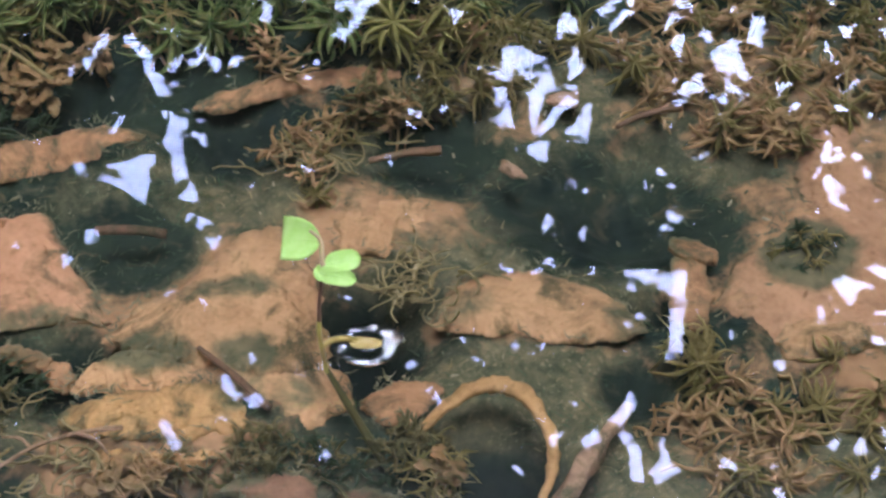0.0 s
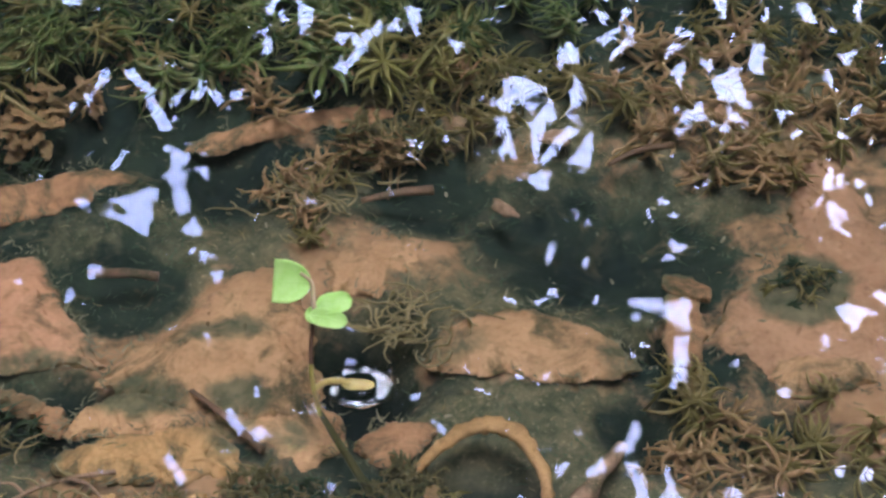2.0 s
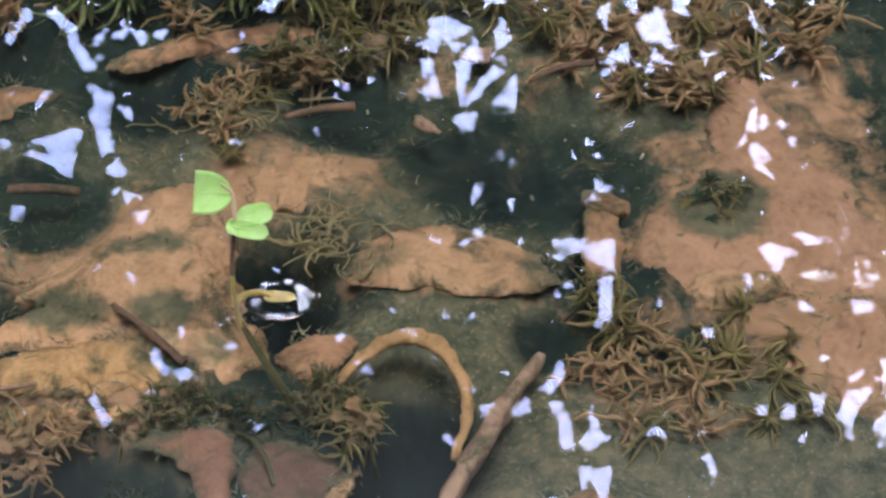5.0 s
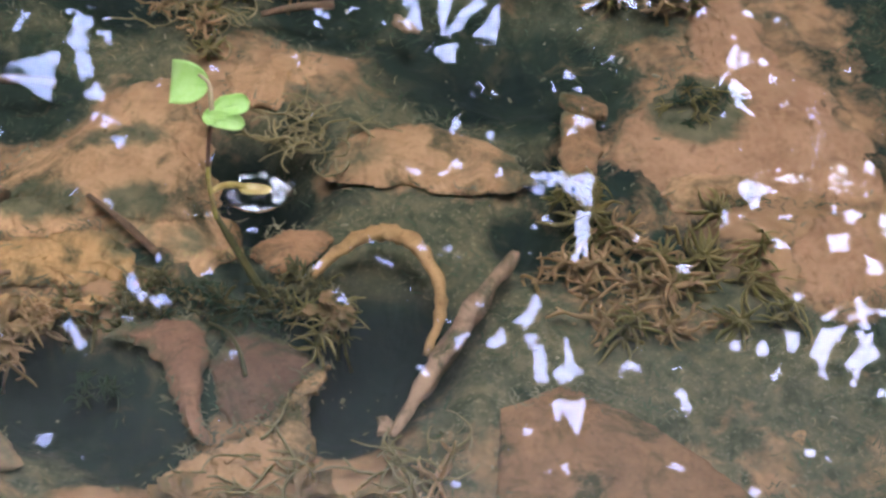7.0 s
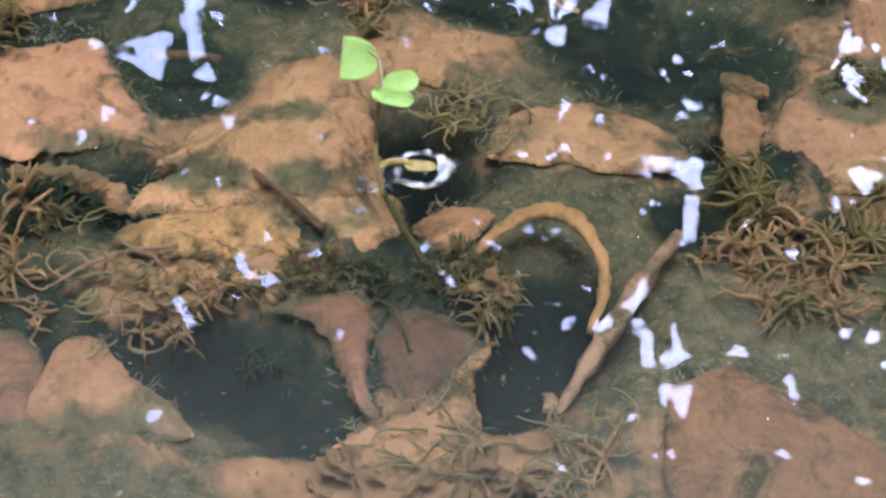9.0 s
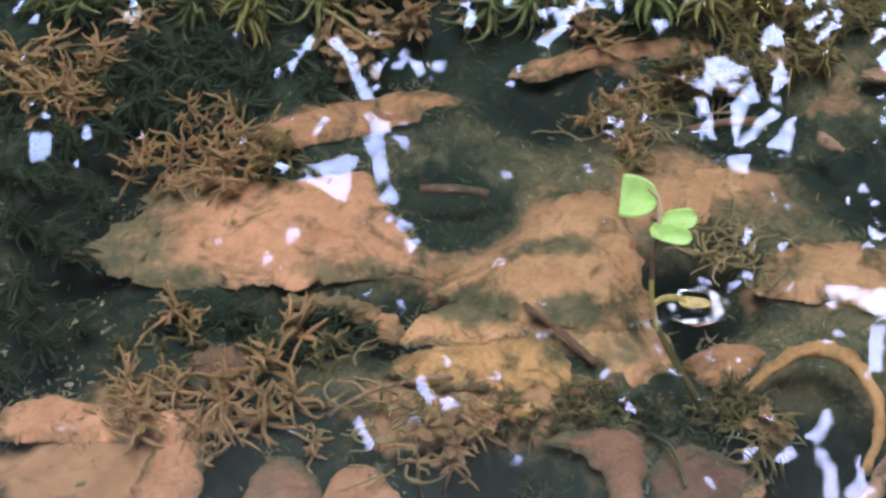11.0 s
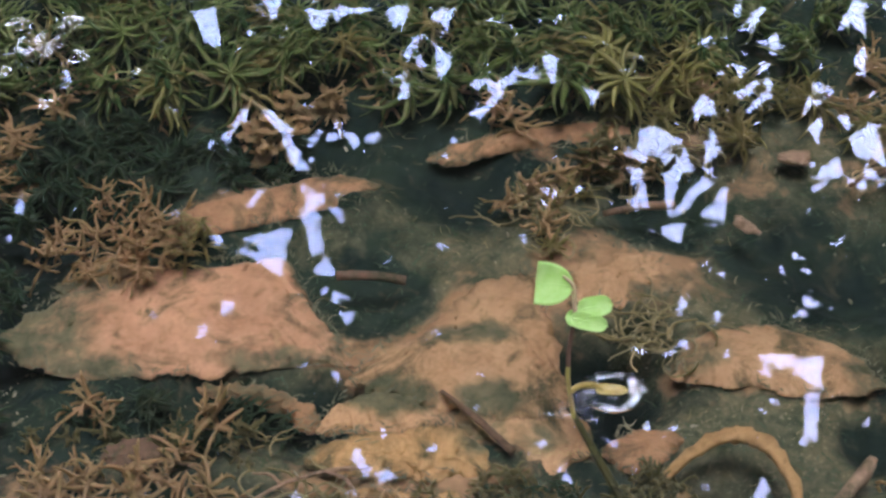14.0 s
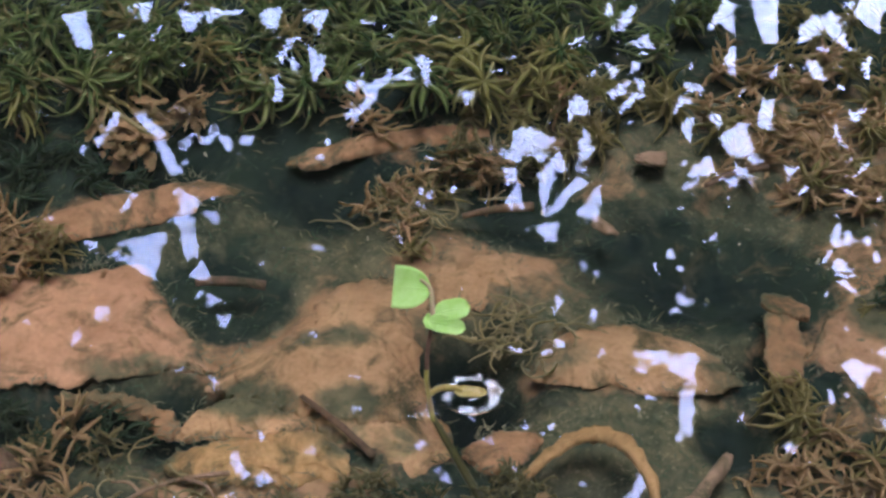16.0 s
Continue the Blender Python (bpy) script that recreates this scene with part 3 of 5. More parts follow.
CROWN_GAPS_H = [  # x, y, length, width at one end and the other, turn
    (1.01, 10.75, 0.06, 0.00, 0.17, 114), (1.25, 5.49, 0.06, 0.00, 0.04, 120), (1.23, 5.84, 0.12, 0.00, 0.05, 84), (1.32, 5.85, 0.09, 0.25, 0.06, 168),
    (1.29, 5.91, 0.07, 0.11, 0.20, 90), (1.93, 5.95, 0.03, 0.14, 0.17, 6), (1.92, 6.00, 0.08, 0.07, 0.01, 90), (1.31, 6.14, 0.10, 0.16, 0.14, 126),
    (1.67, 6.18, 0.08, 0.05, 0.12, 150), (1.32, 6.30, 0.18, 0.06, 0.00, 96), (2.04, 6.91, 0.06, 0.06, 0.08, 24), (1.79, 7.15, 0.09, 0.02, 0.00, 72),
    (1.47, 7.19, 0.38, 0.06, 0.08, 84), (2.34, 7.31, 0.10, 0.00, 0.03, 102), (1.48, 7.55, 0.17, 0.27, 0.12, 174), (1.29, 7.63, 0.19, 0.15, 0.06, 174),
]
CROWN_GAPS_I = [  # x, y, length, width at one end and the other, turn
    (1.47, 8.01, 0.06, 0.01, 0.11, 144), (1.53, 8.13, 0.13, 0.13, 0.01, 126), (1.38, 8.41, 0.02, 0.01, 0.11, 0), (1.47, 8.50, 0.07, 0.01, 0.12, 18),
    (1.74, 8.64, 0.12, 0.01, 0.07, 36), (1.68, 9.19, 0.12, 0.06, 0.01, 36), (1.94, 9.21, 0.07, 0.01, 0.15, 0), (1.87, 9.28, 0.11, 0.04, 0.00, 120),
    (2.03, 9.31, 0.06, 0.14, 0.25, 30), (1.77, 9.33, 0.12, 0.06, 0.31, 138), (2.34, 9.34, 0.04, 0.17, 0.01, 6), (2.39, 9.35, 0.01, 0.04, 0.13, 150),
    (2.02, 9.62, 0.19, 0.20, 0.45, 6), (1.69, 9.78, 0.08, 0.31, 0.02, 168), (1.89, 9.87, 0.08, 0.18, 0.02, 174), (2.25, 9.94, 0.08, 0.35, 0.33, 168),
]
CROWN_GAPS_J = [  # x, y, length, width at one end and the other, turn
    (1.65, 10.02, 0.21, 0.01, 0.18, 60), (1.33, 10.04, 0.26, 0.03, 0.10, 48), (2.11, 10.16, 0.01, 0.01, 0.20, 162), (1.26, 10.17, 0.24, 0.07, 0.04, 48),
    (1.77, 10.18, 0.10, 0.03, 0.24, 54), (1.42, 10.25, 0.06, 0.12, 0.01, 18), (1.38, 10.41, 0.19, 0.01, 0.09, 66), (1.23, 10.41, 0.07, 0.21, 0.01, 12),
    (2.39, 10.42, 0.04, 0.04, 0.27, 150), (1.76, 10.48, 0.05, 0.02, 0.20, 0), (2.06, 10.51, 0.07, 0.40, 0.04, 174), (1.35, 10.72, 0.13, 0.00, 0.05, 0),
    (1.45, 10.72, 0.10, 0.23, 0.01, 66), (1.51, 10.74, 0.13, 0.01, 0.07, 126), (1.28, 10.85, 0.05, 0.01, 0.19, 132), (2.10, 10.91, 0.19, 0.01, 0.15, 108),
]
CROWN_GAPS_K = [  # x, y, length, width at one end and the other, turn
    (2.39, 10.97, 0.55, 0.08, 0.25, 84), (2.04, 11.03, 0.45, 0.02, 0.14, 60), (1.37, 11.03, 0.20, 0.06, 0.06, 60), (1.38, 11.03, 0.32, 0.03, 0.03, 72),
    (1.24, 11.10, 0.05, 0.02, 0.23, 0), (1.67, 11.18, 0.07, 0.01, 0.14, 102), (3.04, 5.99, 0.04, 0.07, 0.06, 144), (2.89, 6.07, 0.02, 0.01, 0.09, 150),
    (2.97, 6.24, 0.09, 0.25, 0.19, 138), (2.42, 6.31, 0.08, 0.04, 0.06, 60), (2.77, 6.34, 0.09, 0.34, 0.22, 156), (2.59, 6.36, 0.19, 0.02, 0.10, 84),
    (3.02, 6.40, 0.09, 0.11, 0.08, 0), (2.87, 6.42, 0.03, 0.16, 0.09, 144), (3.11, 6.58, 0.12, 0.09, 0.00, 168), (2.88, 6.59, 0.19, 0.04, 0.01, 36),
]
CROWN_GAPS_L = [  # x, y, length, width at one end and the other, turn
    (3.03, 6.59, 0.24, 0.04, 0.04, 96), (3.17, 6.92, 0.09, 0.05, 0.18, 174), (2.98, 7.11, 0.11, 0.17, 0.14, 0), (3.27, 7.27, 0.05, 0.20, 0.01, 168),
    (3.11, 7.33, 0.12, 0.05, 0.07, 54), (3.00, 7.40, 0.21, 0.01, 0.02, 78), (2.52, 7.41, 0.09, 0.00, 0.07, 78), (2.51, 7.53, 0.10, 0.18, 0.13, 6),
    (2.57, 7.53, 0.08, 0.01, 0.13, 48), (2.53, 7.55, 0.15, 0.12, 0.05, 120), (2.78, 7.64, 0.05, 0.18, 0.16, 102), (2.72, 7.67, 0.09, 0.12, 0.05, 48),
    (2.57, 8.24, 0.18, 0.05, 0.08, 126), (2.83, 8.28, 0.02, 0.03, 0.15, 132), (2.54, 8.40, 0.12, 0.03, 0.20, 30), (2.47, 8.50, 0.02, 0.01, 0.18, 144),
]
CROWN_GAPS_M = [  # x, y, length, width at one end and the other, turn
    (2.75, 8.66, 0.07, 0.00, 0.07, 114), (2.63, 8.69, 0.18, 0.04, 0.03, 72), (2.56, 8.71, 0.23, 0.05, 0.04, 78), (2.41, 9.14, 0.05, 0.02, 0.16, 138),
    (2.82, 9.35, 0.17, 0.00, 0.04, 54), (2.70, 9.70, 0.04, 0.00, 0.23, 0), (2.86, 9.94, 0.09, 0.25, 0.02, 144), (2.65, 10.41, 0.09, 0.22, 0.27, 6),
    (3.01, 10.44, 0.05, 0.30, 0.02, 168), (2.84, 10.87, 0.12, 0.05, 0.59, 6), (2.70, 10.91, 0.13, 0.49, 0.16, 138), (3.14, 11.09, 0.20, 0.46, 0.22, 162),
    (3.00, 11.17, 0.14, 0.00, 0.09, 90),
]
CROWN_GAPS = CROWN_GAPS_A + CROWN_GAPS_B + CROWN_GAPS_C + CROWN_GAPS_D + CROWN_GAPS_E + CROWN_GAPS_F + CROWN_GAPS_G + CROWN_GAPS_H + CROWN_GAPS_I + CROWN_GAPS_J + CROWN_GAPS_K + CROWN_GAPS_L + CROWN_GAPS_M
AREA = (-6.2, 5.6, 3.6, 12.9)  # x from, x to, y from, y to
CELL = 0.007
rng = np.random.default_rng(11)
gw, gh = int((AREA[1] - AREA[0]) / CELL), int((AREA[3] - AREA[2]) / CELL)
open_sky = np.zeros((gw, gh), bool)
core = np.zeros((gw, gh), bool)  # the middle of each gap, where no leaf reaches
covered = np.zeros((gw, gh), bool)


edges = []  # sides of the gaps


def cut_gap(x, y, length, first, last, turn):
    """Marks an angular gap between leaves, wide at one end or the other, as open sky."""
    corner = [(-0.5 * length, -0.5 * first), (0.5 * length, -0.5 * last), (0.5 * length, 0.5 * last), (-0.5 * length, 0.5 * first)]
    if last < 0.012:
        corner[1:3] = [(0.5 * length, 0.0)]
    elif first < 0.012:
        corner = [(-0.5 * length, 0.0)] + corner[1:3]
    n, width = len(corner), max(first, last)
    c, s = math.cos(radians(turn)), math.sin(radians(turn))
    r = max(length, width) * 0.75 + 0.03
    i0, i1 = max(0, int((x - r - AREA[0]) / CELL)), min(gw, int((x + r - AREA[0]) / CELL) + 1)
    j0, j1 = max(0, int((y - r - AREA[2]) / CELL)), min(gh, int((y + r - AREA[2]) / CELL) + 1)
    if i1 <= i0 or j1 <= j0:
        return
    px, py = np.meshgrid((np.arange(i0, i1) + 0.5) * CELL + AREA[0] - x, (np.arange(j0, j1) + 0.5) * CELL + AREA[2] - y, indexing="ij")
    u, v = px * c + py * s, -px * s + py * c
    for k in range(n):
        (ax, ay), (bx, by) = corner[k], corner[(k + 1) % n]
        edges.append((x + ax * c - ay * s, y + ax * s + ay * c, x + bx * c - by * s, y + bx * s + by * c))
    keep = 0.9 if length < 0.16 else 0.8
    for layer, scale in ((open_sky, 1.0), (core, keep)):
        inside = np.ones_like(u, bool)
        for k in range(n):
            (ax, ay), (bx, by) = ([q * scale for q in corner[k]], [q * scale for q in corner[(k + 1) % n]])
            inside &= (bx - ax) * (v - ay) - (by - ay) * (u - ax) >= 0
        layer[i0:i1, j0:j1] |= inside


for gap in CROWN_GAPS:
    cut_gap(*gap)
for _ in range(360):  # pinholes, more of them where the crowns thin out
    x, y = rng.uniform(-4.6, 4.0), rng.uniform(4.6, 11.6)
    if rng.uniform() < 0.30 + 0.12 * (x + 1.0) + 0.07 * (y - 8):
        cut_gap(x, y, rng.uniform(0.03, 0.09), rng.uniform(0.02, 0.05), rng.uniform(0.0, 0.05), rng.uniform(0, 180))

# leaf outline: stations along the leaf and half widths
LEAF_U = np.array([0.0, 0.12, 0.3, 0.5, 0.7, 0.88, 1.0]) - 0.5
LEAF_W = np.array([0.0, 0.6, 0.95, 1.0, 0.78, 0.36, 0.0])
FU, FW = [a.ravel() for a in np.meshgrid(np.linspace(-0.5, 0.5, 57), np.linspace(-1, 1, 19))]
FW = FW * np.interp(FU, LEAF_U, LEAF_W)
leaves = []


def throw(cx, cy, length, width, turn, most=0.008, deepest=0.0):
    """Keeps, of many leaves, those that leave the gaps open."""
    c, s = np.cos(turn), np.sin(turn)

    def cells(u, w):
        x = cx[:, None] + u[None] * length[:, None] * c[:, None] - w[None] * width[:, None] * s[:, None]
        y = cy[:, None] + u[None] * length[:, None] * s[:, None] + w[None] * width[:, None] * c[:, None]
        i, j = ((x - AREA[0]) / CELL).astype(int), ((y - AREA[2]) / CELL).astype(int)
        return np.clip(i, 0, gw - 1), np.clip(j, 0, gh - 1)

    i, j = cells(FU, FW)
    ok = ((open_sky & ~covered)[i, j].mean(1) < most) & (core[i, j].mean(1) <= deepest)
    covered[i[ok], j[ok]] = True
    leaves.extend(zip(cx[ok], cy[ok], length[ok], width[ok], turn[ok]))


def scatter(count, size, holes_only):
    if holes_only:
        i, j = np.nonzero(~covered & ~open_sky)
        if len(i) == 0:
            return
        pick = rng.integers(0, len(i), count)
        cx, cy = AREA[0] + (i[pick] + 0.5) * CELL, AREA[2] + (j[pick] + 0.5) * CELL
        cx, cy = cx + rng.normal(0, size * 0.2, count), cy + rng.normal(0, size * 0.2, count)
    else:
        cx, cy = rng.uniform(AREA[0], AREA[1], count), rng.uniform(AREA[2], AREA[3], count)
    length = size * rng.uniform(0.7, 1.3, count)
    throw(cx, cy, length, length * rng.uniform(0.17, 0.27, count), rng.uniform(0, 6.283, count))


# leaves that border the gaps, side on, so that the gaps have clean hollow sides
e = np.array(edges)
along = np.arctan2(e[:, 3] - e[:, 1], e[:, 2] - e[:, 0])
side = np.hypot(e[:, 2] - e[:, 0], e[:, 3] - e[:, 1])
long = np.maximum(side * rng.uniform(1.15, 1.6, len(e)), 0.09)
half = long * rng.uniform(0.16, 0.24, len(e))
out = half * 0.86
throw((e[:, 0] + e[:, 2]) / 2 + np.sin(along) * out, (e[:, 1] + e[:, 3]) / 2 - np.cos(along) * out, long, half, along, 0.08, 0.0)
for size, count, rounds, holes in ((0.42, 2600, 2, False), (0.34, 1500, 4, True), (0.22, 1800, 9, True), (0.13, 2400, 9, True), (0.07, 3000, 9, True), (0.04, 3000, 6, True)):
    for _ in range(rounds):
        scatter(count, size, holes)


def crown_mesh(chosen):
    verts, faces = [], []
    for x, y, length, width, turn in chosen:
        c, s = math.cos(turn), math.sin(turn)
        z = CANOPY + rng.uniform(-0.03, 0.03)
        tip, roll = rng.uniform(-0.06, 0.06), rng.uniform(-0.1, 0.1)
        b = len(verts)
        for k in range(7):
            u, w = LEAF_U[k] * length, LEAF_W[k] * width
            for side in ((0,) if k in (0, 6) else (-1, 0, 1)):
                v = side * w
                verts.append((x + u * c - v * s, y + u * s + v * c, z + u * tip + v * roll + 0.12 * abs(v)))
        faces.append((b, b + 1, b + 2))
        faces.append((b, b + 2, b + 3))
        for k in range(4):
            q = b + 1 + 3 * k
            faces += [(q, q + 3, q + 4, q + 1), (q + 1, q + 4, q + 5, q + 2)]
        q = b + 13
        faces += [(q, q + 3, q + 1), (q + 1, q + 3, q + 2)]
    return verts, faces


TREES = [  # foot x, foot y, crown x, crown y
    (-8.0, 7.5, -3.6, 6.2), (-8.5, 12.5, -3.4, 9.6), (-3.5, 15.0, -1.5, 6.2), (-1.2, 16.0, -1.2, 9.8),
    (3.0, 15.5, 0.8, 6.0), (1.5, 14.8, 0.9, 9.8), (8.0, 8.0, 3.2, 6.0), (7.5, 13.0, 3.2, 9.8)]
owner = [[] for _ in TREES]


def nearest(x, y):
    return min(range(len(TREES)), key=lambda i: (x - TREES[i][2]) ** 2 + (y - TREES[i][3]) ** 2)


def crossed(line, base, reach):
    """How many open spots of the crowns lie behind a limb or twig."""
    n = 0
    for p, q in zip(line, line[1:]):
        for t in (0.0, 0.2, 0.4, 0.6, 0.8):
            at = p.lerp(q, t) + base
            i, j = int((at.x - AREA[0]) / CELL), int((at.y - AREA[2]) / CELL)
            if 0 < i < gw and 0 < j < gh:
                n += int(open_sky[max(0, i - reach):i + reach + 1, max(0, j - reach):j + reach + 1].sum())
    return n


for leaf in leaves:
    owner[nearest(leaf[0], leaf[1])].append(leaf)
for k, (fx, fy, tx, ty) in enumerate(TREES):
    tree = thing("tree", (fx, fy, 0.2), "tall broad-leaved tree leaning out over the pool", "tree", "trees round the pool")
    base = Vector((fx, fy, 0.2))
    lean = (Vector((tx, ty, 0)) - Vector((fx, fy, 0))) * 0.12
    line = bend([(0, 0, -0.4), (0.1 + lean.x * 0.2, lean.y * 0.2, 2.5), (lean.x * 0.5, lean.y * 0.5 + 0.1, 5.2), (lean.x, lean.y, 7.9)], 5)
    v, f = tube(line, [0.26 - 0.15 * i / (len(line) - 1) for i in range(len(line))], 10, k, 0.12)
    part("trunk", mesh_of("trunk", v, f, BARK), tree)
    top = line[-1]
    for m in range(4):
        tries = []
        for _ in range(40):  # of many ways for a limb, the one that crosses the fewest gaps
            end = Vector((tx + rng.uniform(-1.7, 1.7), ty + rng.uniform(-1.7, 1.7), CANOPY + 0.12)) - base
            mid = top.lerp(end, 0.5) + Vector((rng.uniform(-0.4, 0.4), rng.uniform(-0.4, 0.4), 0.15))
            limb = bend([top - Vector((0, 0, 0.8 + 0.3 * m)), mid, end], 7)
            tries.append((crossed(limb, base, 5), len(tries), limb))
        limb = min(tries)[2]
        v, f = tube(limb, [0.06 - 0.05 * i / (len(limb) - 1) for i in range(len(limb))], 6, m + 9 * k, 0.15)
        part("limb", mesh_of("limb", v, f, BARK), tree)
    for m in range(30):
        tries = []
        for _ in range(25):
            a = Vector((tx + rng.uniform(-1.8, 1.8), ty + rng.uniform(-1.9, 1.9), CANOPY - 0.02)) - base
            d = rng.uniform(0, 6.283)
            b = a + Vector((math.cos(d), math.sin(d), 0)) * rng.uniform(0.4, 1.2)
            line = bend([a, a.lerp(b, 0.5) + Vector((rng.uniform(-0.08, 0.08), rng.uniform(-0.08, 0.08), 0)), b], 4)
            tries.append((crossed(line, base, 1), len(tries), line))
        tv, tf = tube(min(tries)[2], [0.010, 0.009, 0.008, 0.008, 0.007, 0.006, 0.005, 0.004, 0.003], 5)
        part("twig", mesh_of("twig", tv, tf, BARK), tree)
    for gx, gy, glen, _, _, gturn in CROWN_GAPS:  # thin bare twigs across the largest gaps
        if glen < 0.35 or nearest(gx, gy) != k or rng.uniform() < 0.5:
            continue
        d = radians(gturn) + rng.uniform(0.7, 2.4)
        reach = Vector((math.cos(d), math.sin(d), 0)) * rng.uniform(0.2, 0.3)
        mid = Vector((gx, gy, CANOPY - 0.06)) - base + Vector((math.cos(radians(gturn)), math.sin(radians(gturn)), 0)) * glen * rng.uniform(-0.3, 0.3)
        side = Vector((rng.uniform(-0.03, 0.03), rng.uniform(-0.03, 0.03), 0))
        tv, tf = tube(bend([mid - reach, mid + side, mid + reach], 4), [0.005 - 0.0003 * i for i in range(9)], 5)
        part("twig", mesh_of("twig", tv, tf, BARK), tree)
    v, f = crown_mesh(owner[k])
    me = mesh_of("crown", v, f, CROWN, smooth=False)
    me.transform(Matrix.Translation(-base))
    tagged(part("crown", me, tree, "dark leafy crown with gaps of white sky"), kind="stuff")

# unseen canopy and wood wall, added all round to keep sky light out, open at the lamp
cx = sorted({round(v, 3) for v in np.linspace(-42, 42, 85)} | {AREA[0] + 0.5, AREA[1] - 0.5} | {round(v, 3) for v in np.arange(-3, 3.6, 0.22)})
cy = sorted({round(v, 3) for v in np.linspace(-42, 42, 85)} | {AREA[2] + 0.4, AREA[3] - 0.5} | {round(v, 3) for v in np.arange(-4.6, 1.6, 0.22)})
verts = [(x, y, CANOPY + 0.45 + 0.25 * fbm(x * 0.5, y * 0.5, 6)) for x in cx for y in cy]
faces = []
for q in grid_faces(len(cx), len(cy)):
    mx, my = sum(verts[i][0] for i in q) / 4, sum(verts[i][1] for i in q) / 4
    if AREA[0] + 0.5 < mx < AREA[1] - 0.5 and AREA[2] + 0.4 < my < AREA[3] - 0.5:
        continue
    if math.hypot(mx - LIGHT_OPENING[0], my - LIGHT_OPENING[1]) < LIGHT_OPENING[2] * (1 + 0.2 * nz(mx * 1.5, my * 1.5, 2)):
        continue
    faces.append(q)
tagged(new("backdrop_canopy", mesh_of("backdrop_canopy", verts, faces, CANOPY_FAR)), "unseen dark green canopy that shuts out the sky", "canopy", kind="structure")
ring = 48
verts = [(42 * math.cos(6.2832 * i / ring), 42 * math.sin(6.2832 * i / ring), z) for i in range(ring) for z in (-0.5, 4.0, 9.2)]
faces = []
for i in range(ring):
    for j in range(2):
        a, b = i * 3 + j, ((i + 1) % ring) * 3 + j
        faces.append((a, a + 1, b + 1, b))
tagged(new("backdrop_wood", mesh_of("backdrop_wood", verts, faces, CANOPY_FAR)), "unseen dark wood wall that shuts out the low sky", "backdrop", kind="structure")

# ---- sunken leaves, bark and silt ----


def sheet(length, width, seed, shape=2.2, ragged=0.2, camber=0.1, thick=0.0025, wave=0.0015, drape=0.0, near=None, far=None, nu=60, nv=24):
    """A leaf-like sheet along x: base at -length/2, tip at +length/2; shape: fullness; near, far: its
    two sides, in millimetres from the axis at even steps along it."""
    verts = []
    steps = np.linspace(0, 1, len(near)) if near else None
    coarse, fine = (0.010, 0.011) if near else (0.030, 0.0075)
    for lower in (0, 1):
        for i in range(nu):
            u = i / (nu - 1)
            full = max(0.0, 1 - abs(2 * u - 1) ** shape) ** 0.5
            for j in range(nv):
                v = 2 * j / (nv - 1) - 1
                edge = 1 + ragged * (0.8 * fbm(u * 5 + seed * 7.3, 3.0 if v > 0 else -3.0, seed) + 0.45 * nz(u * 19 + seed, 9.0 if v > 0 else -9.0, seed)
                                     + 0.3 * nz(u * 47, 5 if v > 0 else -5, seed))
                y = 0.5 * width * v * full * edge
                if near:
                    a, b = 0.001 * np.interp(u, steps, near), 0.001 * np.interp(u, steps, far)
                    blunt = max(0.0, 1 - abs(2 * u - 1) ** 16) ** 0.5
                    full = (b - a) / width * blunt
                    y = (a + b) / 2 + v * (b - a) / 2 * blunt * (1 + 0.4 * (edge - 1))
                x = (u - 0.5) * length * (1 + 0.1 * ragged * nz(v * 2.5, u * 2, seed + 3))
                sway = 0.0 if near else 0.12 * width * fbm(u * 1.6, seed * 1.7, 2)
                z = camber * width * (1 - v * v) * full - camber * width * 0.5
                z += wave * (fbm(x * 60 + seed, y * 60, seed) + 0.5 * nz(x * 190, y * 190, seed))
                rim = 1 - max(abs(v), abs(2 * u - 1)) ** 6
                z -= drape * max(abs(v), abs(2 * u - 1)) ** 3
                wx = ragged * (coarse * fbm(x * 22 + seed, y * 22, 3) + fine * fbm(x * 95, y * 95 + seed, 5) + 0.45 * fine * fbm(x * 330, y * 330, seed))
                wy = ragged * (coarse * fbm(x * 22 + seed, y * 22, 23) + fine * fbm(x * 95, y * 95 + seed, 25) + 0.45 * fine * fbm(x * 330, y * 330, seed + 4))
                verts.append((x + wx, y + wy + sway, z - (thick * (0.4 + rim) if lower else 0.0)))
    n = nu * nv
    faces = grid_faces(nu, nv) + grid_faces(nu, nv, True, n)
    loop = [i * nv for i in range(nu)] + [(nu - 1) * nv + j for j in range(1, nv)] + [i * nv + nv - 1 for i in range(nu - 2, -1, -1)] + list(range(nv - 2, 0, -1))
    for a, b in zip(loop, loop[1:] + loop[:1]):
        faces.append((b, a, a + n, b + n))
    return verts, faces


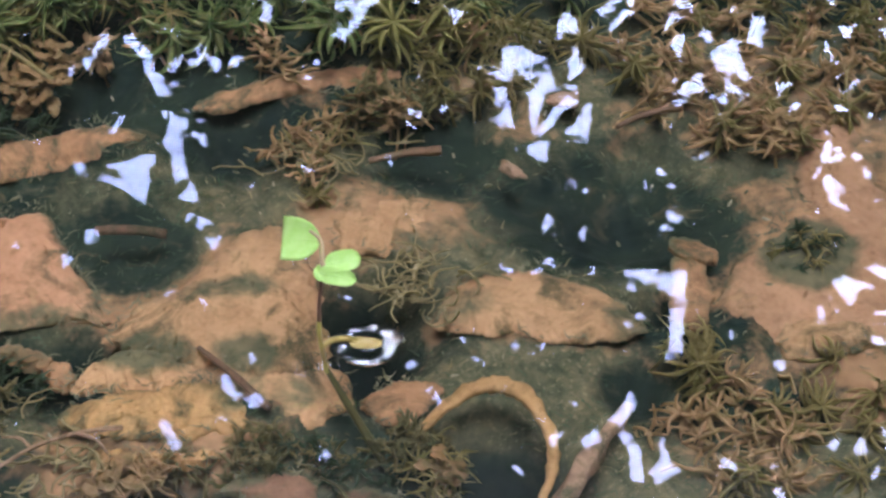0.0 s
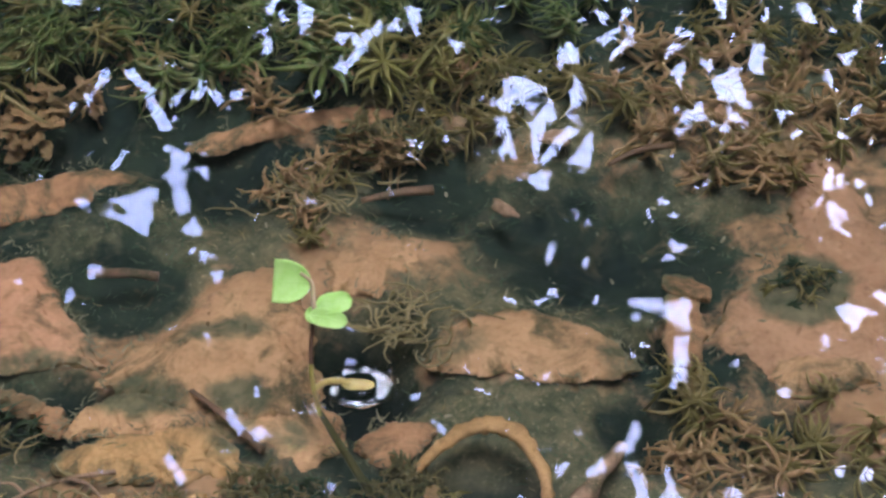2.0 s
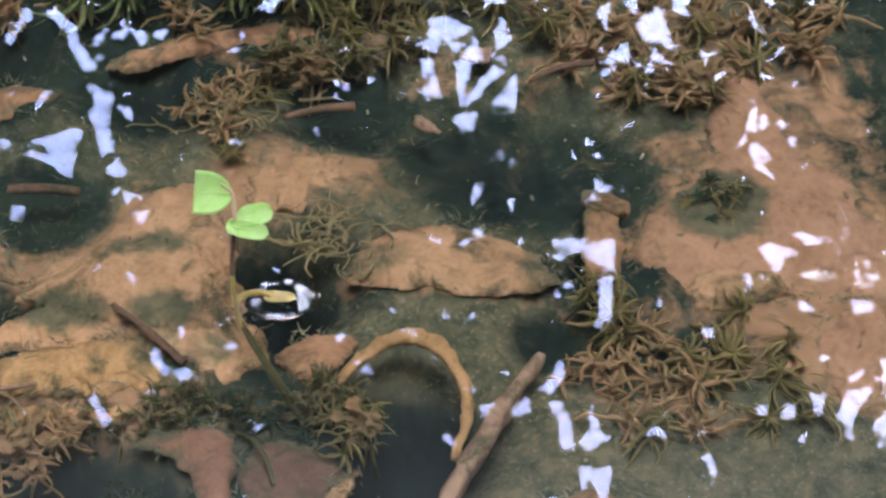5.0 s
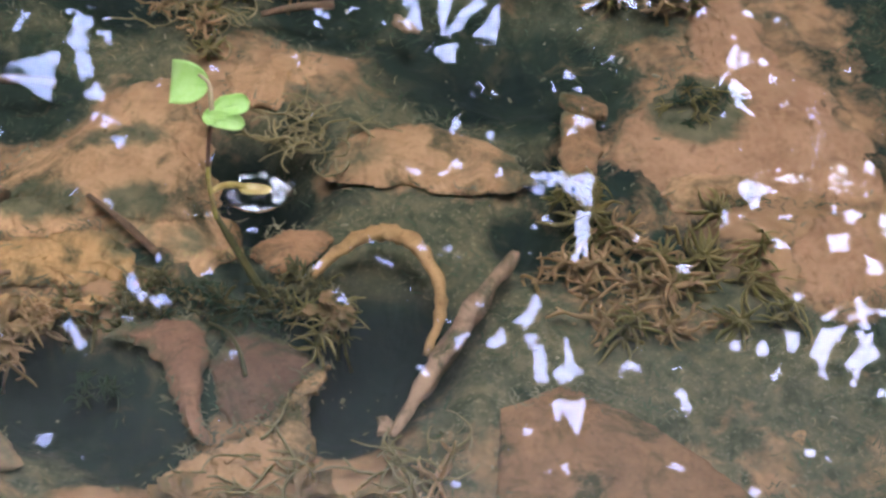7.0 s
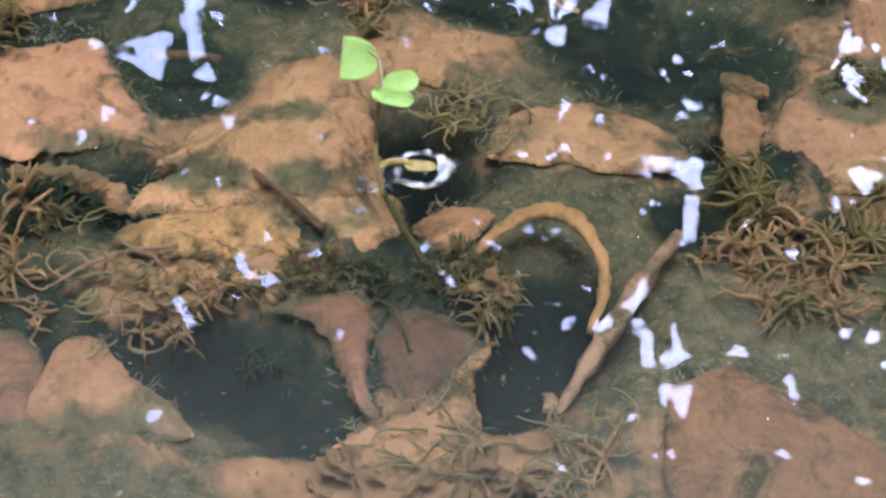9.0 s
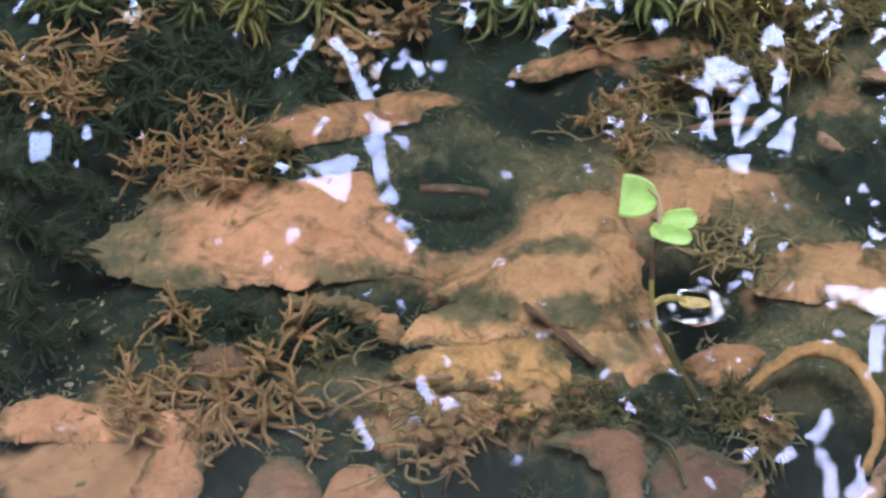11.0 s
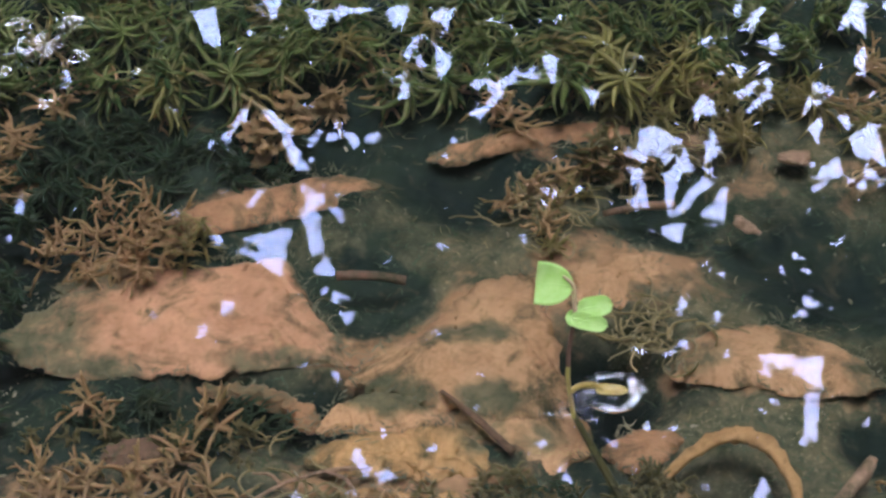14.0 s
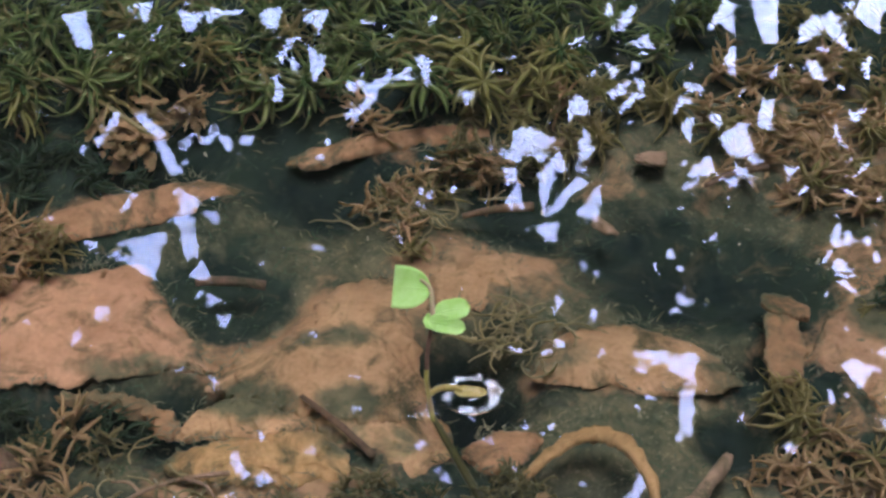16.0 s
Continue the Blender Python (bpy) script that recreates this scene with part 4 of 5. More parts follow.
OVERGROWN = [  # where algae creeps over the leaves: x, y, reach along x, reach along y, amount
    (-0.288, 0.052, 0.046, 0.034, 0.34), (-0.250, 0.030, 0.040, 0.010, 0.30), (-0.165, 0.012, 0.034, 0.012, 0.2), (-0.145, 0.038, 0.034, 0.008, 0.30), (-0.125, -0.150, 0.050, 0.022, 0.36),
    (-0.085, -0.134, 0.030, 0.024, 0.26), (0.052, -0.150, 0.020, 0.020, 0.22), (0.000, -0.172, 0.060, 0.014, 0.22), (-0.178, -0.150, 0.030, 0.014, 0.30), (-0.183, -0.105, 0.012, 0.030, 0.22),
    (-0.085, 0.010, 0.020, 0.012, 0.36), (-0.038, 0.010, 0.015, 0.013, 0.34), (-0.050, 0.052, 0.022, 0.008, 0.32), (-0.020, -0.012, 0.020, 0.010, 0.3), (-0.105, 0.160, 0.026, 0.020, 0.20),
    (-0.262, 0.085, 0.030, 0.030, 0.25), (0.243, 0.080, 0.023, 0.022, 0.55), (0.155, -0.005, 0.030, 0.020, 0.2), (0.062, 0.048, 0.022, 0.016, 0.22),
    (0.152, 0.034, 0.014, 0.020, 0.30), (-0.100, 0.048, 0.020, 0.012, 0.22), (-0.040, -0.010, 0.020, 0.014, 0.26)]


def creep(ob, me, nu, nv, bare=False):
    """Store how far algae and silt have crept over each spot of a leaf: most along its far rim."""
    spin = ob.matrix_basis.to_3x3()
    amount = []
    for k, vert in enumerate(me.vertices):
        p = ob.matrix_basis @ vert.co
        u, v = 2 * (k // nv % nu) / (nu - 1) - 1, 2 * (k % nv) / (nv - 1) - 1
        rim = max(abs(u), abs(v))
        out = spin @ Vector((0.6 * u, v, 0))
        far = 0.5 + 0.5 * (out.normalized() @ Vector((-0.45, 0.89, 0))) if out.length > 1e-6 else 0.5
        t = max(0.0, min(1.0, (rim - 0.5) / 0.55))
        a = 0.0 if bare else t * t * (3 - 2 * t) * (0.10 + 0.26 * far ** 1.5)
        for gx, gy, rx, ry, most in OVERGROWN:
            q = ((p.x - gx) / rx) ** 2 + ((p.y - gy) / ry) ** 2
            if q < 4:
                a = max(a, most * math.exp(-q * q * 0.5))
        amount.append(a)
    me.attributes.new("overgrown", "FLOAT", "POINT").data.foreach_set("value", amount)


def sunk(kind, x, y, length, width, turn, z, material, label, category="leaf", group="", dip=0.0, bare=False, **form):
    """One sunken leaf or flake."""
    seed = sunk.count = sunk.count + 1
    v, f = sheet(length, width, seed, **form)
    me = mesh_of(kind, v, f, material)
    ob = new(kind, me)
    ob.matrix_basis = pose(x, y, z) @ pose(0, 0, 0, -dip) @ pose(0, 0, 0, 0, 0, turn)
    creep(ob, me, form.get("nu", 60), form.get("nv", 24), bare)
    return tagged(ob, label, category, group)


sunk.count = 0
G = "sunken leaves"
LEAVES_A = [  # x, y, length, turn, height, material, near side, far side, raggedness, dip, label
    (-0.204, 0.044, 0.193, -3, -0.0365, SILT_ROSY, (-1, -12, -17, -18, -15, -11, -7, -4, -2), (1, 22, 57, 65, 69, 73, 81, 36, 2), 0.3, 1.5, "long clay-silted tan dead leaf under brown moss"),
    (-0.054, 0.016, 0.111, -5, -0.0295, SILT_TAN, (-1, -5, -7, -9, -10, -13, -16, -14, -6), (2, 27, 33, 54, 83, 91, 90, 51, 6), 0.3, 2.0, "broad tan dead leaf mottled with green algae"),
    (-0.026, -0.004, 0.082, -15, -0.0365, SILT_TAN, (-2, -5, -10, -16, -20, -22, -20, -14, -2), (2, 5, 6, 9, 15, 21, 24, 17, 2), 0.28, 4.0, "tan dead leaf with algae patches beside a twig"),
    (-0.090, -0.003, 0.064, 10, -0.0330, SILT_TAN, (-2, -4, -5, -5, -6, -7, -9, -8, -6), (2, 12, 18, 22, 22, 21, 17, 12, 6), 0.28, 4.0, "tan leaf edge half grown over with algae"),
    (-0.080, -0.025, 0.090, -1, -0.0325, SILT_PALE, (-3, -11, -13, -14, -14, -12, -11, -9, -5), (3, 9, 13, 17, 20, 23, 22, 16, 5), 0.32, 4.0, "pale ochre silted leaf with a frayed edge"),
    (-0.080, -0.051, 0.064, 5, -0.0330, SILT_PALE, (-4, -5, -6, -7, -8, -8, -6, -4, -2), (4, 6, 6, 4, 3, 1, 1, 2, 2), 0.4, 4.0, "narrow pale ochre strip of rotten leaf"),
    (0.029, 0.094, 0.061, 17, -0.0360, SILT_TAN, (-3, -4, -5, -7, -8, -10, -10, -7, -4), (3, 19, 33, 36, 38, 36, 33, 27, 10), 0.28, 4.0, "smooth silted leaf fading into dark algae"),
    (0.104, 0.032, 0.107, -3, -0.0320, SILT_TAN, (-3, -5, -7, -5, -10, -11, -11, -8, -2), (3, 31, 40, 41, 41, 36, 29, 18, 2), 0.22, 4.0, "clay-silted tan leaf with a notched dark-shadowed edge"),
    (0.261, 0.049, 0.143, 3, -0.0340, SILT_CLEAN, (-2, -13, -33, -36, -35, -37, -39, -39, -38), (2, 31, 48, 67, 82, 88, 75, 55, 40), 0.28, 1.5, "wide bank of clay-silted leaves on the bed"),
    (0.245, 0.024, 0.055, -1, -0.0320, SILT_TAN, (-5, -14, -15, -16, -14, -12, -10, -8, -6), (5, 10, 13, 13, 13, 12, 12, 9, 6), 0.28, 4.0, "small silted leaf fragment above the moss"),
]
LEAVES_B = [  # x, y, length, turn, height, material, near side, far side, raggedness, dip, label
    (0.265, 0.131, 0.053, 16, -0.0360, SILT_CLEAN, (-16, -35, -42, -43, -43, -44, -44, -44, -44), (4, 15, 30, 45, 58, 62, 66, 68, 65), 0.28, 1.0, "silted leaf running under brown moss"),
    (0.299, -0.016, 0.047, 12, -0.0350, SILT_CLEAN, (-29, -30, -32, -32, -31, -30, -29, -29, -29), (14, 15, 21, 27, 33, 33, 34, 33, 32), 0.28, 2, "tan silted leaf beside yellow-brown moss"),
    (0.036, -0.010, 0.044, 17, -0.0370, BARK_RED, (-3, -12, -17, -19, -18, -16, -12, -7, -2), (2, 5, 8, 10, 11, 9, 7, 5, 3), 0.2, 4.0, "small red-brown leaf fragment under water"),
    (0.018, -0.121, 0.102, 44, -0.0340, SILT_TAN, (-7, -22, -33, -41, -39, -30, -14, -8, -2), (4, 5, 6, 2, -1, -2, 1, 2, 2), 0.35, 0, "pointed tan leaf with a ragged silted rim"),
    (0.197, -0.149, 0.148, -29, -0.0325, LEAF_BROWN, (-1, -41, -58, -62, -61, -56, -46, -32, -3), (3, 27, 28, 26, 24, 19, 14, 8, 2), 0.1, -1, "large rust-brown leaf with a smooth curved edge"),
    (-0.023, -0.100, 0.077, -49, -0.0350, LEAF_ROSE, (-1, 6, 11, 11, 8, 5, 1, -1, -3), (10, 30, 38, 39, 33, 19, 11, 6, 3), 0.16, -3, "drooping pinkish-brown rotten leaf with a bent edge"),
    (0.027, -0.083, 0.054, -18, -0.0400, LEAF_PINK, (-6, -17, -28, -34, -33, -29, -21, -12, -2), (9, 15, 18, 20, 19, 17, 15, 10, 2), 0.2, -1, "dark brown rotten leaf sunk in mud"),
    (-0.113, -0.126, 0.077, -18, -0.0360, SILT_CLEAN, (-18, -19, -22, -21, -19, -16, -12, -8, -2), (30, 31, 31, 24, 18, 14, 11, 6, 1), 0.12, -4, "tan silted leaf with a crisp edge on dark mud"),
    (-0.164, -0.127, 0.046, 9, -0.0425, LEAF_ROSE, (-2, -8, -12, -15, -17, -17, -18, -17, -16), (2, 32, 43, 47, 49, 48, 44, 38, 18), 0.2, -2, "rosy-brown rotten leaf sunk in cloudy mud"),
    (-0.219, -0.101, 0.031, -12, -0.0350, SILT_ROSY, (-21, -21, -21, -23, -25, -27, -27, -25, -18), (34, 35, 35, 33, 29, 25, 18, 9, 3), 0.28, 0, "tan silted leaf at a dark hollow"),
]
LEAVES_C = [  # x, y, length, turn, height, material, near side, far side, raggedness, dip, label
    (-0.257, -0.064, 0.113, 4, -0.0370, SILT_ROSY, (-10, -12, -13, -14, -14, -13, -12, -11, -5), (11, 16, 18, 15, 13, 11, 9, 7, 5), 0.28, 4.0, "silted tan leaf beneath withered brown moss"),
    (-0.205, -0.026, 0.041, 6, -0.0360, LEAF_PINK, (-3, -5, -7, -9, -8, -8, -8, -5, -3), (3, 7, 11, 11, 10, 10, 8, 5, 3), 0.28, 4.0, "rotting pinkish-brown leaf sunk in dark mud"),
    (-0.150, 0.010, 0.070, -19, -0.0390, LEAF_BROWN, (-3, -2, -1, 1, -0, -1, -3, -5, -3), (4, 7, 10, 10, 10, 8, 6, 4, 2), 0.4, 2, "thin reddish rotten leaf strip over a hollow"),
    (-0.162, 0.151, 0.127, 23, -0.0350, BARK_RED, (-5, -7, -9, -10, -10, -10, -9, -5, -2), (4, 14, 18, 19, 19, 19, 19, 14, 2), 0.18, 4.0, "smooth red-brown strip of bark under silt"),
    (-0.018, 0.213, 0.128, 13, -0.0385, BARK_RED, (-3, -8, -4, -1, -1, -3, -5, -5, -5), (3, 8, 11, 13, 14, 15, 14, 12, 5), 0.2, 1.0, "long thin red-brown strip of bark"),
    (0.063, 0.272, 0.081, 18, -0.0410, SILT_MOTTLED, (-6, -14, -18, -19, -20, -20, -15, -10, -5), (5, 13, 22, 25, 27, 27, 26, 23, 8), 0.28, 4.0, "brown silted leaf below green moss"),
    (0.255, -0.116, 0.094, -11, -0.0420, SILT_MOTTLED, (-5, -16, -26, -32, -36, -37, -34, -29, -22), (6, 27, 35, 36, 35, 30, 23, 22, 22), 0.28, 0, "olive silted leaf on the cloudy bed"),
]
LEAVES = LEAVES_A + LEAVES_B + LEAVES_C
for x, y, length, turn, z, material, near, far, ragged, dip, words in LEAVES:
    bark = "bark" in words
    sunk("bark_strip" if bark else "dead_leaf", x, y, length, 0.001 * max(b - a for a, b in zip(near, far)), turn, z, material, words, "bark" if bark else "leaf", group="bark strips" if bark else G, dip=dip,
         bare=ragged < 0.15 or "algae" in words, ragged=ragged, camber=0.03 if bark else 0.015, drape=0.0066 if ragged > 0.2 else 0.0048, thick=0.0010, wave=0.0006, near=near, far=far, nu=90, nv=36)
for x, y, length, width, turn, z, material in ((0.230, 0.215, 0.100, 0.060, 10, -0.0445, SILT_MOTTLED),
                                               (-0.330, 0.175, 0.060, 0.045, 10, -0.0425, SILT_MOTTLED), (-0.245, 0.098, 0.050, 0.035, 60, -0.0405, SILT_TAN)):
    sunk("dead_leaf", x, y, length, width, turn, z, material, "tan dead leaf mottled with green algae and pits", group=G, dip=4.5, shape=2.5, ragged=0.35, camber=0.03, drape=0.0045, thick=0.0018)
sunk("dead_leaf", 0.093, 0.136, 0.017, 0.011, -83, -0.029, STICK_WOOD, "small shrivelled ochre leaf standing on edge", group=G, shape=2.0, ragged=0.3, camber=0.3)
sunk("dead_leaf", 0.122, 0.192, 0.016, 0.013, 32, -0.030, STICK_WOOD, "small curled brown leaf scrap", group=G, dip=12.0, shape=2.0, ragged=0.4, camber=0.15)
# broken piece of bark standing in the mud, and its cap
sunk("bark_stub", 0.183, 0.082, 0.0185, 0.020, 8, -0.034, LEAF_BROWN, "flat broken cap of dark olive-brown bark", "bark", group="bark strips", shape=9.0, ragged=0.2, camber=0.02, thick=0.005, dip=10.0)
sunk("bark_stub", 0.180, 0.052, 0.052, 0.0175, -94, -0.032, LEAF_BROWN, "short squared-off piece of brown bark", "bark", group="bark strips", shape=9.0, ragged=0.14, camber=0.06, thick=0.005, dip=6.0)


def stick(name, points, r0, r1, material, label, sides=9, rough=0.18, flat=1.0, group="sunken twigs", mid=0.0, mid_at=0.5):
    """A tapered twig lying along a few points of the bed."""
    stick.count += 1
    line = bend(points, 7)
    n = len(line)
    widths = np.interp(np.linspace(0, 1, n), [0, mid_at, 1], [r0, mid or (r0 + r1) / 2, r1])
    v, f = tube(line, list(widths), sides, stick.count, rough, flat)
    return tagged(new(name, mesh_of(name, v, f, material)), label, "twig", group)


stick.count = 0
stick("fallen_stick", [(0.143, -0.032, -0.024), (0.122, -0.066, -0.022), (0.100, -0.103, -0.027), (0.083, -0.130, -0.032)], 0.0028, 0.0016, STICK_WOOD,
      "slanting dark brown stick with flaking bark", 14, 0.9, mid=0.0054, mid_at=0.5)
stick("twig", [(0.083, -0.131, -0.036), (0.086, -0.142, -0.037), (0.094, -0.151, -0.037), (0.100, -0.158, -0.038)], 0.0014, 0.0009, STRAND, "thin ochre twig below the slanting stick")
sunk("dead_leaf", 0.0815, -0.1275, 0.014, 0.009, 70, -0.033, STICK_WOOD, "small ochre leaf scrap at the stick's end", group=G, shape=2.0, ragged=0.5, camber=0.2)
stick("curled_stalk", [(0.046, -0.036, -0.036), (0.058, -0.028, -0.028), (0.072, -0.021, -0.023), (0.086, -0.020, -0.022), (0.099, -0.030, -0.024), (0.1065, -0.048, -0.028), (0.106, -0.062, -0.034), (0.100, -0.078, -0.042)],
      0.0022, 0.0018, SILT_PALE, "hooked tan leaf stalk coated in silt", 14, 0.6, 0.7, mid=0.0044, mid_at=0.4)
stick("twig", [(-0.061, 0.010, -0.029), (-0.043, -0.008, -0.028), (-0.025, -0.026, -0.031)], 0.0014, 0.0022, WOOD_DARK, "straight dark twig across a tan leaf", flat=0.8)
stick("twig", [(0.000, -0.064, -0.035), (0.009, -0.072, -0.032), (0.015, -0.083, -0.033), (0.018, -0.094, -0.037)], 0.0007, 0.0012, STEM_SUNK, "curved olive-brown stalk on a rotten leaf")
stick("twig", [(0.018, 0.142, -0.03), (0.037, 0.146, -0.028), (0.056, 0.150, -0.03)], 0.0016, 0.0026, WOOD_DARK, "thin grey-brown twig on dark algae")
stick("twig", [(-0.120, 0.091, -0.031), (-0.102, 0.090, -0.029), (-0.084, 0.089, -0.031)], 0.0024, 0.0026, LEAF_PINK, "short reddish twig on dark algae")
stick("twig", [(-0.222, 0.240, -0.012), (-0.188, 0.222, -0.016), (-0.155, 0.200, -0.024)], 0.0013, 0.0016, STRAND, "thin pale twig among the green moss")
fork_v, fork_f = [], []
for line, r0, r1 in (([(-0.150, -0.064, -0.031), (-0.132, -0.054, -0.026), (-0.112, -0.046, -0.025), (-0.092, -0.040, -0.028)], 0.0008, 0.0013),
                     ([(-0.112, -0.046, -0.025), (-0.103, -0.049, -0.026), (-0.096, -0.056, -0.030)], 0.0011, 0.0006),
                     ([(-0.132, -0.054, -0.026), (-0.138, -0.048, -0.026), (-0.147, -0.045, -0.029)], 0.0010, 0.0005)):
    tv, tf = tube(bend(line, 6), list(np.linspace(r0, r1, len(bend(line, 6)))), 7, 3, 0.2)
    fork_f += [tuple(q + len(fork_v) for q in face) for face in tf]
    fork_v += tv
tagged(new("twig", mesh_of("twig", fork_v, fork_f, STICK_WOOD)), "pale forked twig beside the silted leaf", "twig", "sunken twigs")
stick("twig", [(0.150, 0.166, -0.028), (0.168, 0.173, -0.024), (0.186, 0.180, -0.027)], 0.0013, 0.002, WOOD_DARK, "brown twig leaning in the moss")

# ---- pond moss: stems with whorls of narrow leaves ----


def whorl_mesh(name, material, count, length, width, rise, droop, seed):
    r = random.Random(seed)
    verts, faces = [(0.0, 0.0, 0.0)], []
    for k in range(count):
        a = 6.2832 * (k + r.uniform(-0.45, 0.45)) / count
        reach = length * r.uniform(0.35, 1.25)
        up = rise * r.uniform(0.1, 1.6)
        twist, wavy, phase = r.uniform(-0.75, 0.75), r.uniform(0.04, 0.2), r.uniform(0, 6)
        broad = r.uniform(0.7, 1.25)
        b = len(verts)
        steps = 6
        for i in range(steps + 1):
            t = i / steps
            d = reach * t
            ang = a + twist * t * t + wavy * math.sin(phase + 5 * t) * t
            z = reach * (up * t - droop * t * t)
            w = width * broad * ((0.5 + 1.2 * t * (1 - t) * 2 - 0.42 * t) if i < steps else 0.10)
            c, s = math.cos(ang), math.sin(ang)
            verts += [(d * c - w * s, d * s + w * c, z), (d * c, d * s, z + w * 0.7), (d * c + w * s, d * s - w * c, z)]
        faces += [(0, b, b + 1), (0, b + 1, b + 2)]
        for i in range(steps):
            q = b + 3 * i
            faces += [(q, q + 3, q + 4, q + 1), (q + 1, q + 4, q + 5, q + 2), (q + 2, q + 5, q + 3, q)]
    return mesh_of(name, verts, faces, material)


def moss_kind(material, count, length, width, rise, droop, variants=4, seed=0):
    return [whorl_mesh("whorl", material, count + v % 3, length, width, rise, droop, seed * 31 + v) for v in range(variants)]


def frond_mesh(material, seed):
    """A crumpled spray of broad, lobed blades."""
    r = random.Random(seed)
    verts, faces = [], []
    for k in range(4):
        a, reach = 6.283 * k / 4 + r.uniform(-0.6, 0.6), r.uniform(0.016, 0.027)
        lift, turn, b, nu, nv = r.uniform(0.05, 0.4), r.uniform(-0.8, 0.8), len(verts), 16, 7
        for i in range(nu):
            t = i / (nu - 1)
            ang = a + turn * t * t
            lobe = 0.0013 + 0.0036 * t * abs(math.sin(t * 6.0 + k + seed)) + 0.0012 * t
            if i == nu - 1:
                lobe *= 0.5
            for j in range(nv):
                v = 2 * j / (nv - 1) - 1
                side = v * lobe * (1 + 0.35 * nz(t * 9 + seed, v * 2, k))
                d = reach * t * (1 - 0.12 * v * v) + 0.002 * nz(t * 7, v * 3 + k, seed)
                z = reach * lift * t * (1 - 0.7 * t) + 0.0016 * nz(t * 6 + k, v * 2.4, seed) + 0.0012 * v * v
                verts.append((d * math.cos(ang) - side * math.sin(ang), d * math.sin(ang) + side * math.cos(ang), z))
        n = nu * nv
        verts += [(x, y, z - 0.0005) for x, y, z in verts[b:b + n]]
        faces += grid_faces(nu, nv, False, b) + grid_faces(nu, nv, True, b + n)
        loop = [i * nv for i in range(nu)] + [(nu - 1) * nv + j for j in range(1, nv)] + [i * nv + nv - 1 for i in range(nu - 2, -1, -1)] + list(range(nv - 2, 0, -1))
        faces += [(b + q, b + p, b + p + n, b + q + n) for p, q in zip(loop, loop[1:] + loop[:1])]
    return mesh_of("whorl", verts, faces, material)


def tuft_mesh(material, seed, arms=5, length=0.020, thick=0.0013):
    """An irregular tuft of thin arms that bend and fork."""
    r = random.Random(seed)
    verts, faces = [], []

    def arm(start, ang, rise, reach, radius, depth):
        pts, p = [], Vector(start)
        turn, n = r.uniform(-1.2, 1.2), 6
        for i in range(n + 1):
            pts.append(p.copy())
            ang += turn / n + r.uniform(-0.35, 0.35)
            rise += r.uniform(-0.28, 0.16)
            p += Vector((math.cos(ang), math.sin(ang), rise)).normalized() * reach / n
        radii = [radius * (1 - 0.55 * (i / n) ** 2) for i in range(n)] + [radius * 0.25]
        v, f = tube(pts, radii, 5)
        b = len(verts)
        verts.extend(v)
        faces.extend(tuple(b + q for q in face) for face in f)
        if depth:
            for _ in range(r.choice((1, 1, 2))):
                k = r.randint(1, n - 1)
                arm(pts[k], ang + r.choice((-1, 1)) * r.uniform(0.5, 1.2), rise + r.uniform(-0.2, 0.4), reach * r.uniform(0.3, 0.5), radius * 0.85, depth - 1)

    for k in range(arms):
        arm((0, 0, 0), 6.283 * (k + r.uniform(-0.4, 0.4)) / arms, r.uniform(0.1, 0.9), length * r.uniform(0.6, 1.25), thick * r.uniform(0.8, 1.2), 1)
    return mesh_of("whorl", verts, faces, material)


KINDS = {"green": moss_kind(MOSS_GREEN, 10, 0.019, 0.0018, 0.45, 0.5, seed=1), "olive": moss_kind(MOSS_OLIVE, 9, 0.0185, 0.0015, 0.5, 0.5, seed=2),
         "brown": [tuft_mesh(MOSS_BROWN, 70 + q) for q in range(8)], "frond": [frond_mesh(FROND, q) for q in range(5)], "dark": moss_kind(MOSS_DARK, 9, 0.015, 0.0014, 0.4, 0.5, seed=4),
         "lime": moss_kind(MOSS_LIME, 9, 0.021, 0.0021, 0.45, 0.5, seed=6), "ridge": [tuft_mesh(MOSS_RIDGE, 90 + q, 6, 0.018, 0.0015) for q in range(5)]}
WORDS = {"green": "olive-green pond moss with star-shaped whorls of leaves", "olive": "yellowish olive pond moss with narrow whorled leaves",
         "brown": "withered ochre-brown pond moss tuft under water", "dark": "dark green pond moss coloured as in deep shade", "frond": "withered ochre frond with broad crumpled lobes", "lime": "bright yellowish-olive star of pond moss", "ridge": "low brownish-olive algae tuft along a silted leaf"}
STEM_OF = {}
for kind, material in (("green", MOSS_GREEN), ("olive", MOSS_OLIVE), ("brown", MOSS_BROWN), ("dark", MOSS_DARK), ("frond", FROND), ("ridge", MOSS_RIDGE), ("lime", MOSS_LIME)):
    v, f = tube([(0, 0, -0.03), (0.0008, 0.0005, -0.02), (-0.0006, 0.0006, -0.01), (0, 0, 0)], [0.0009, 0.0009, 0.0008, 0.0006], 6)
    STEM_OF[kind] = mesh_of("stem", v, f, material)
mr = random.Random(5)
CARPETS = {}


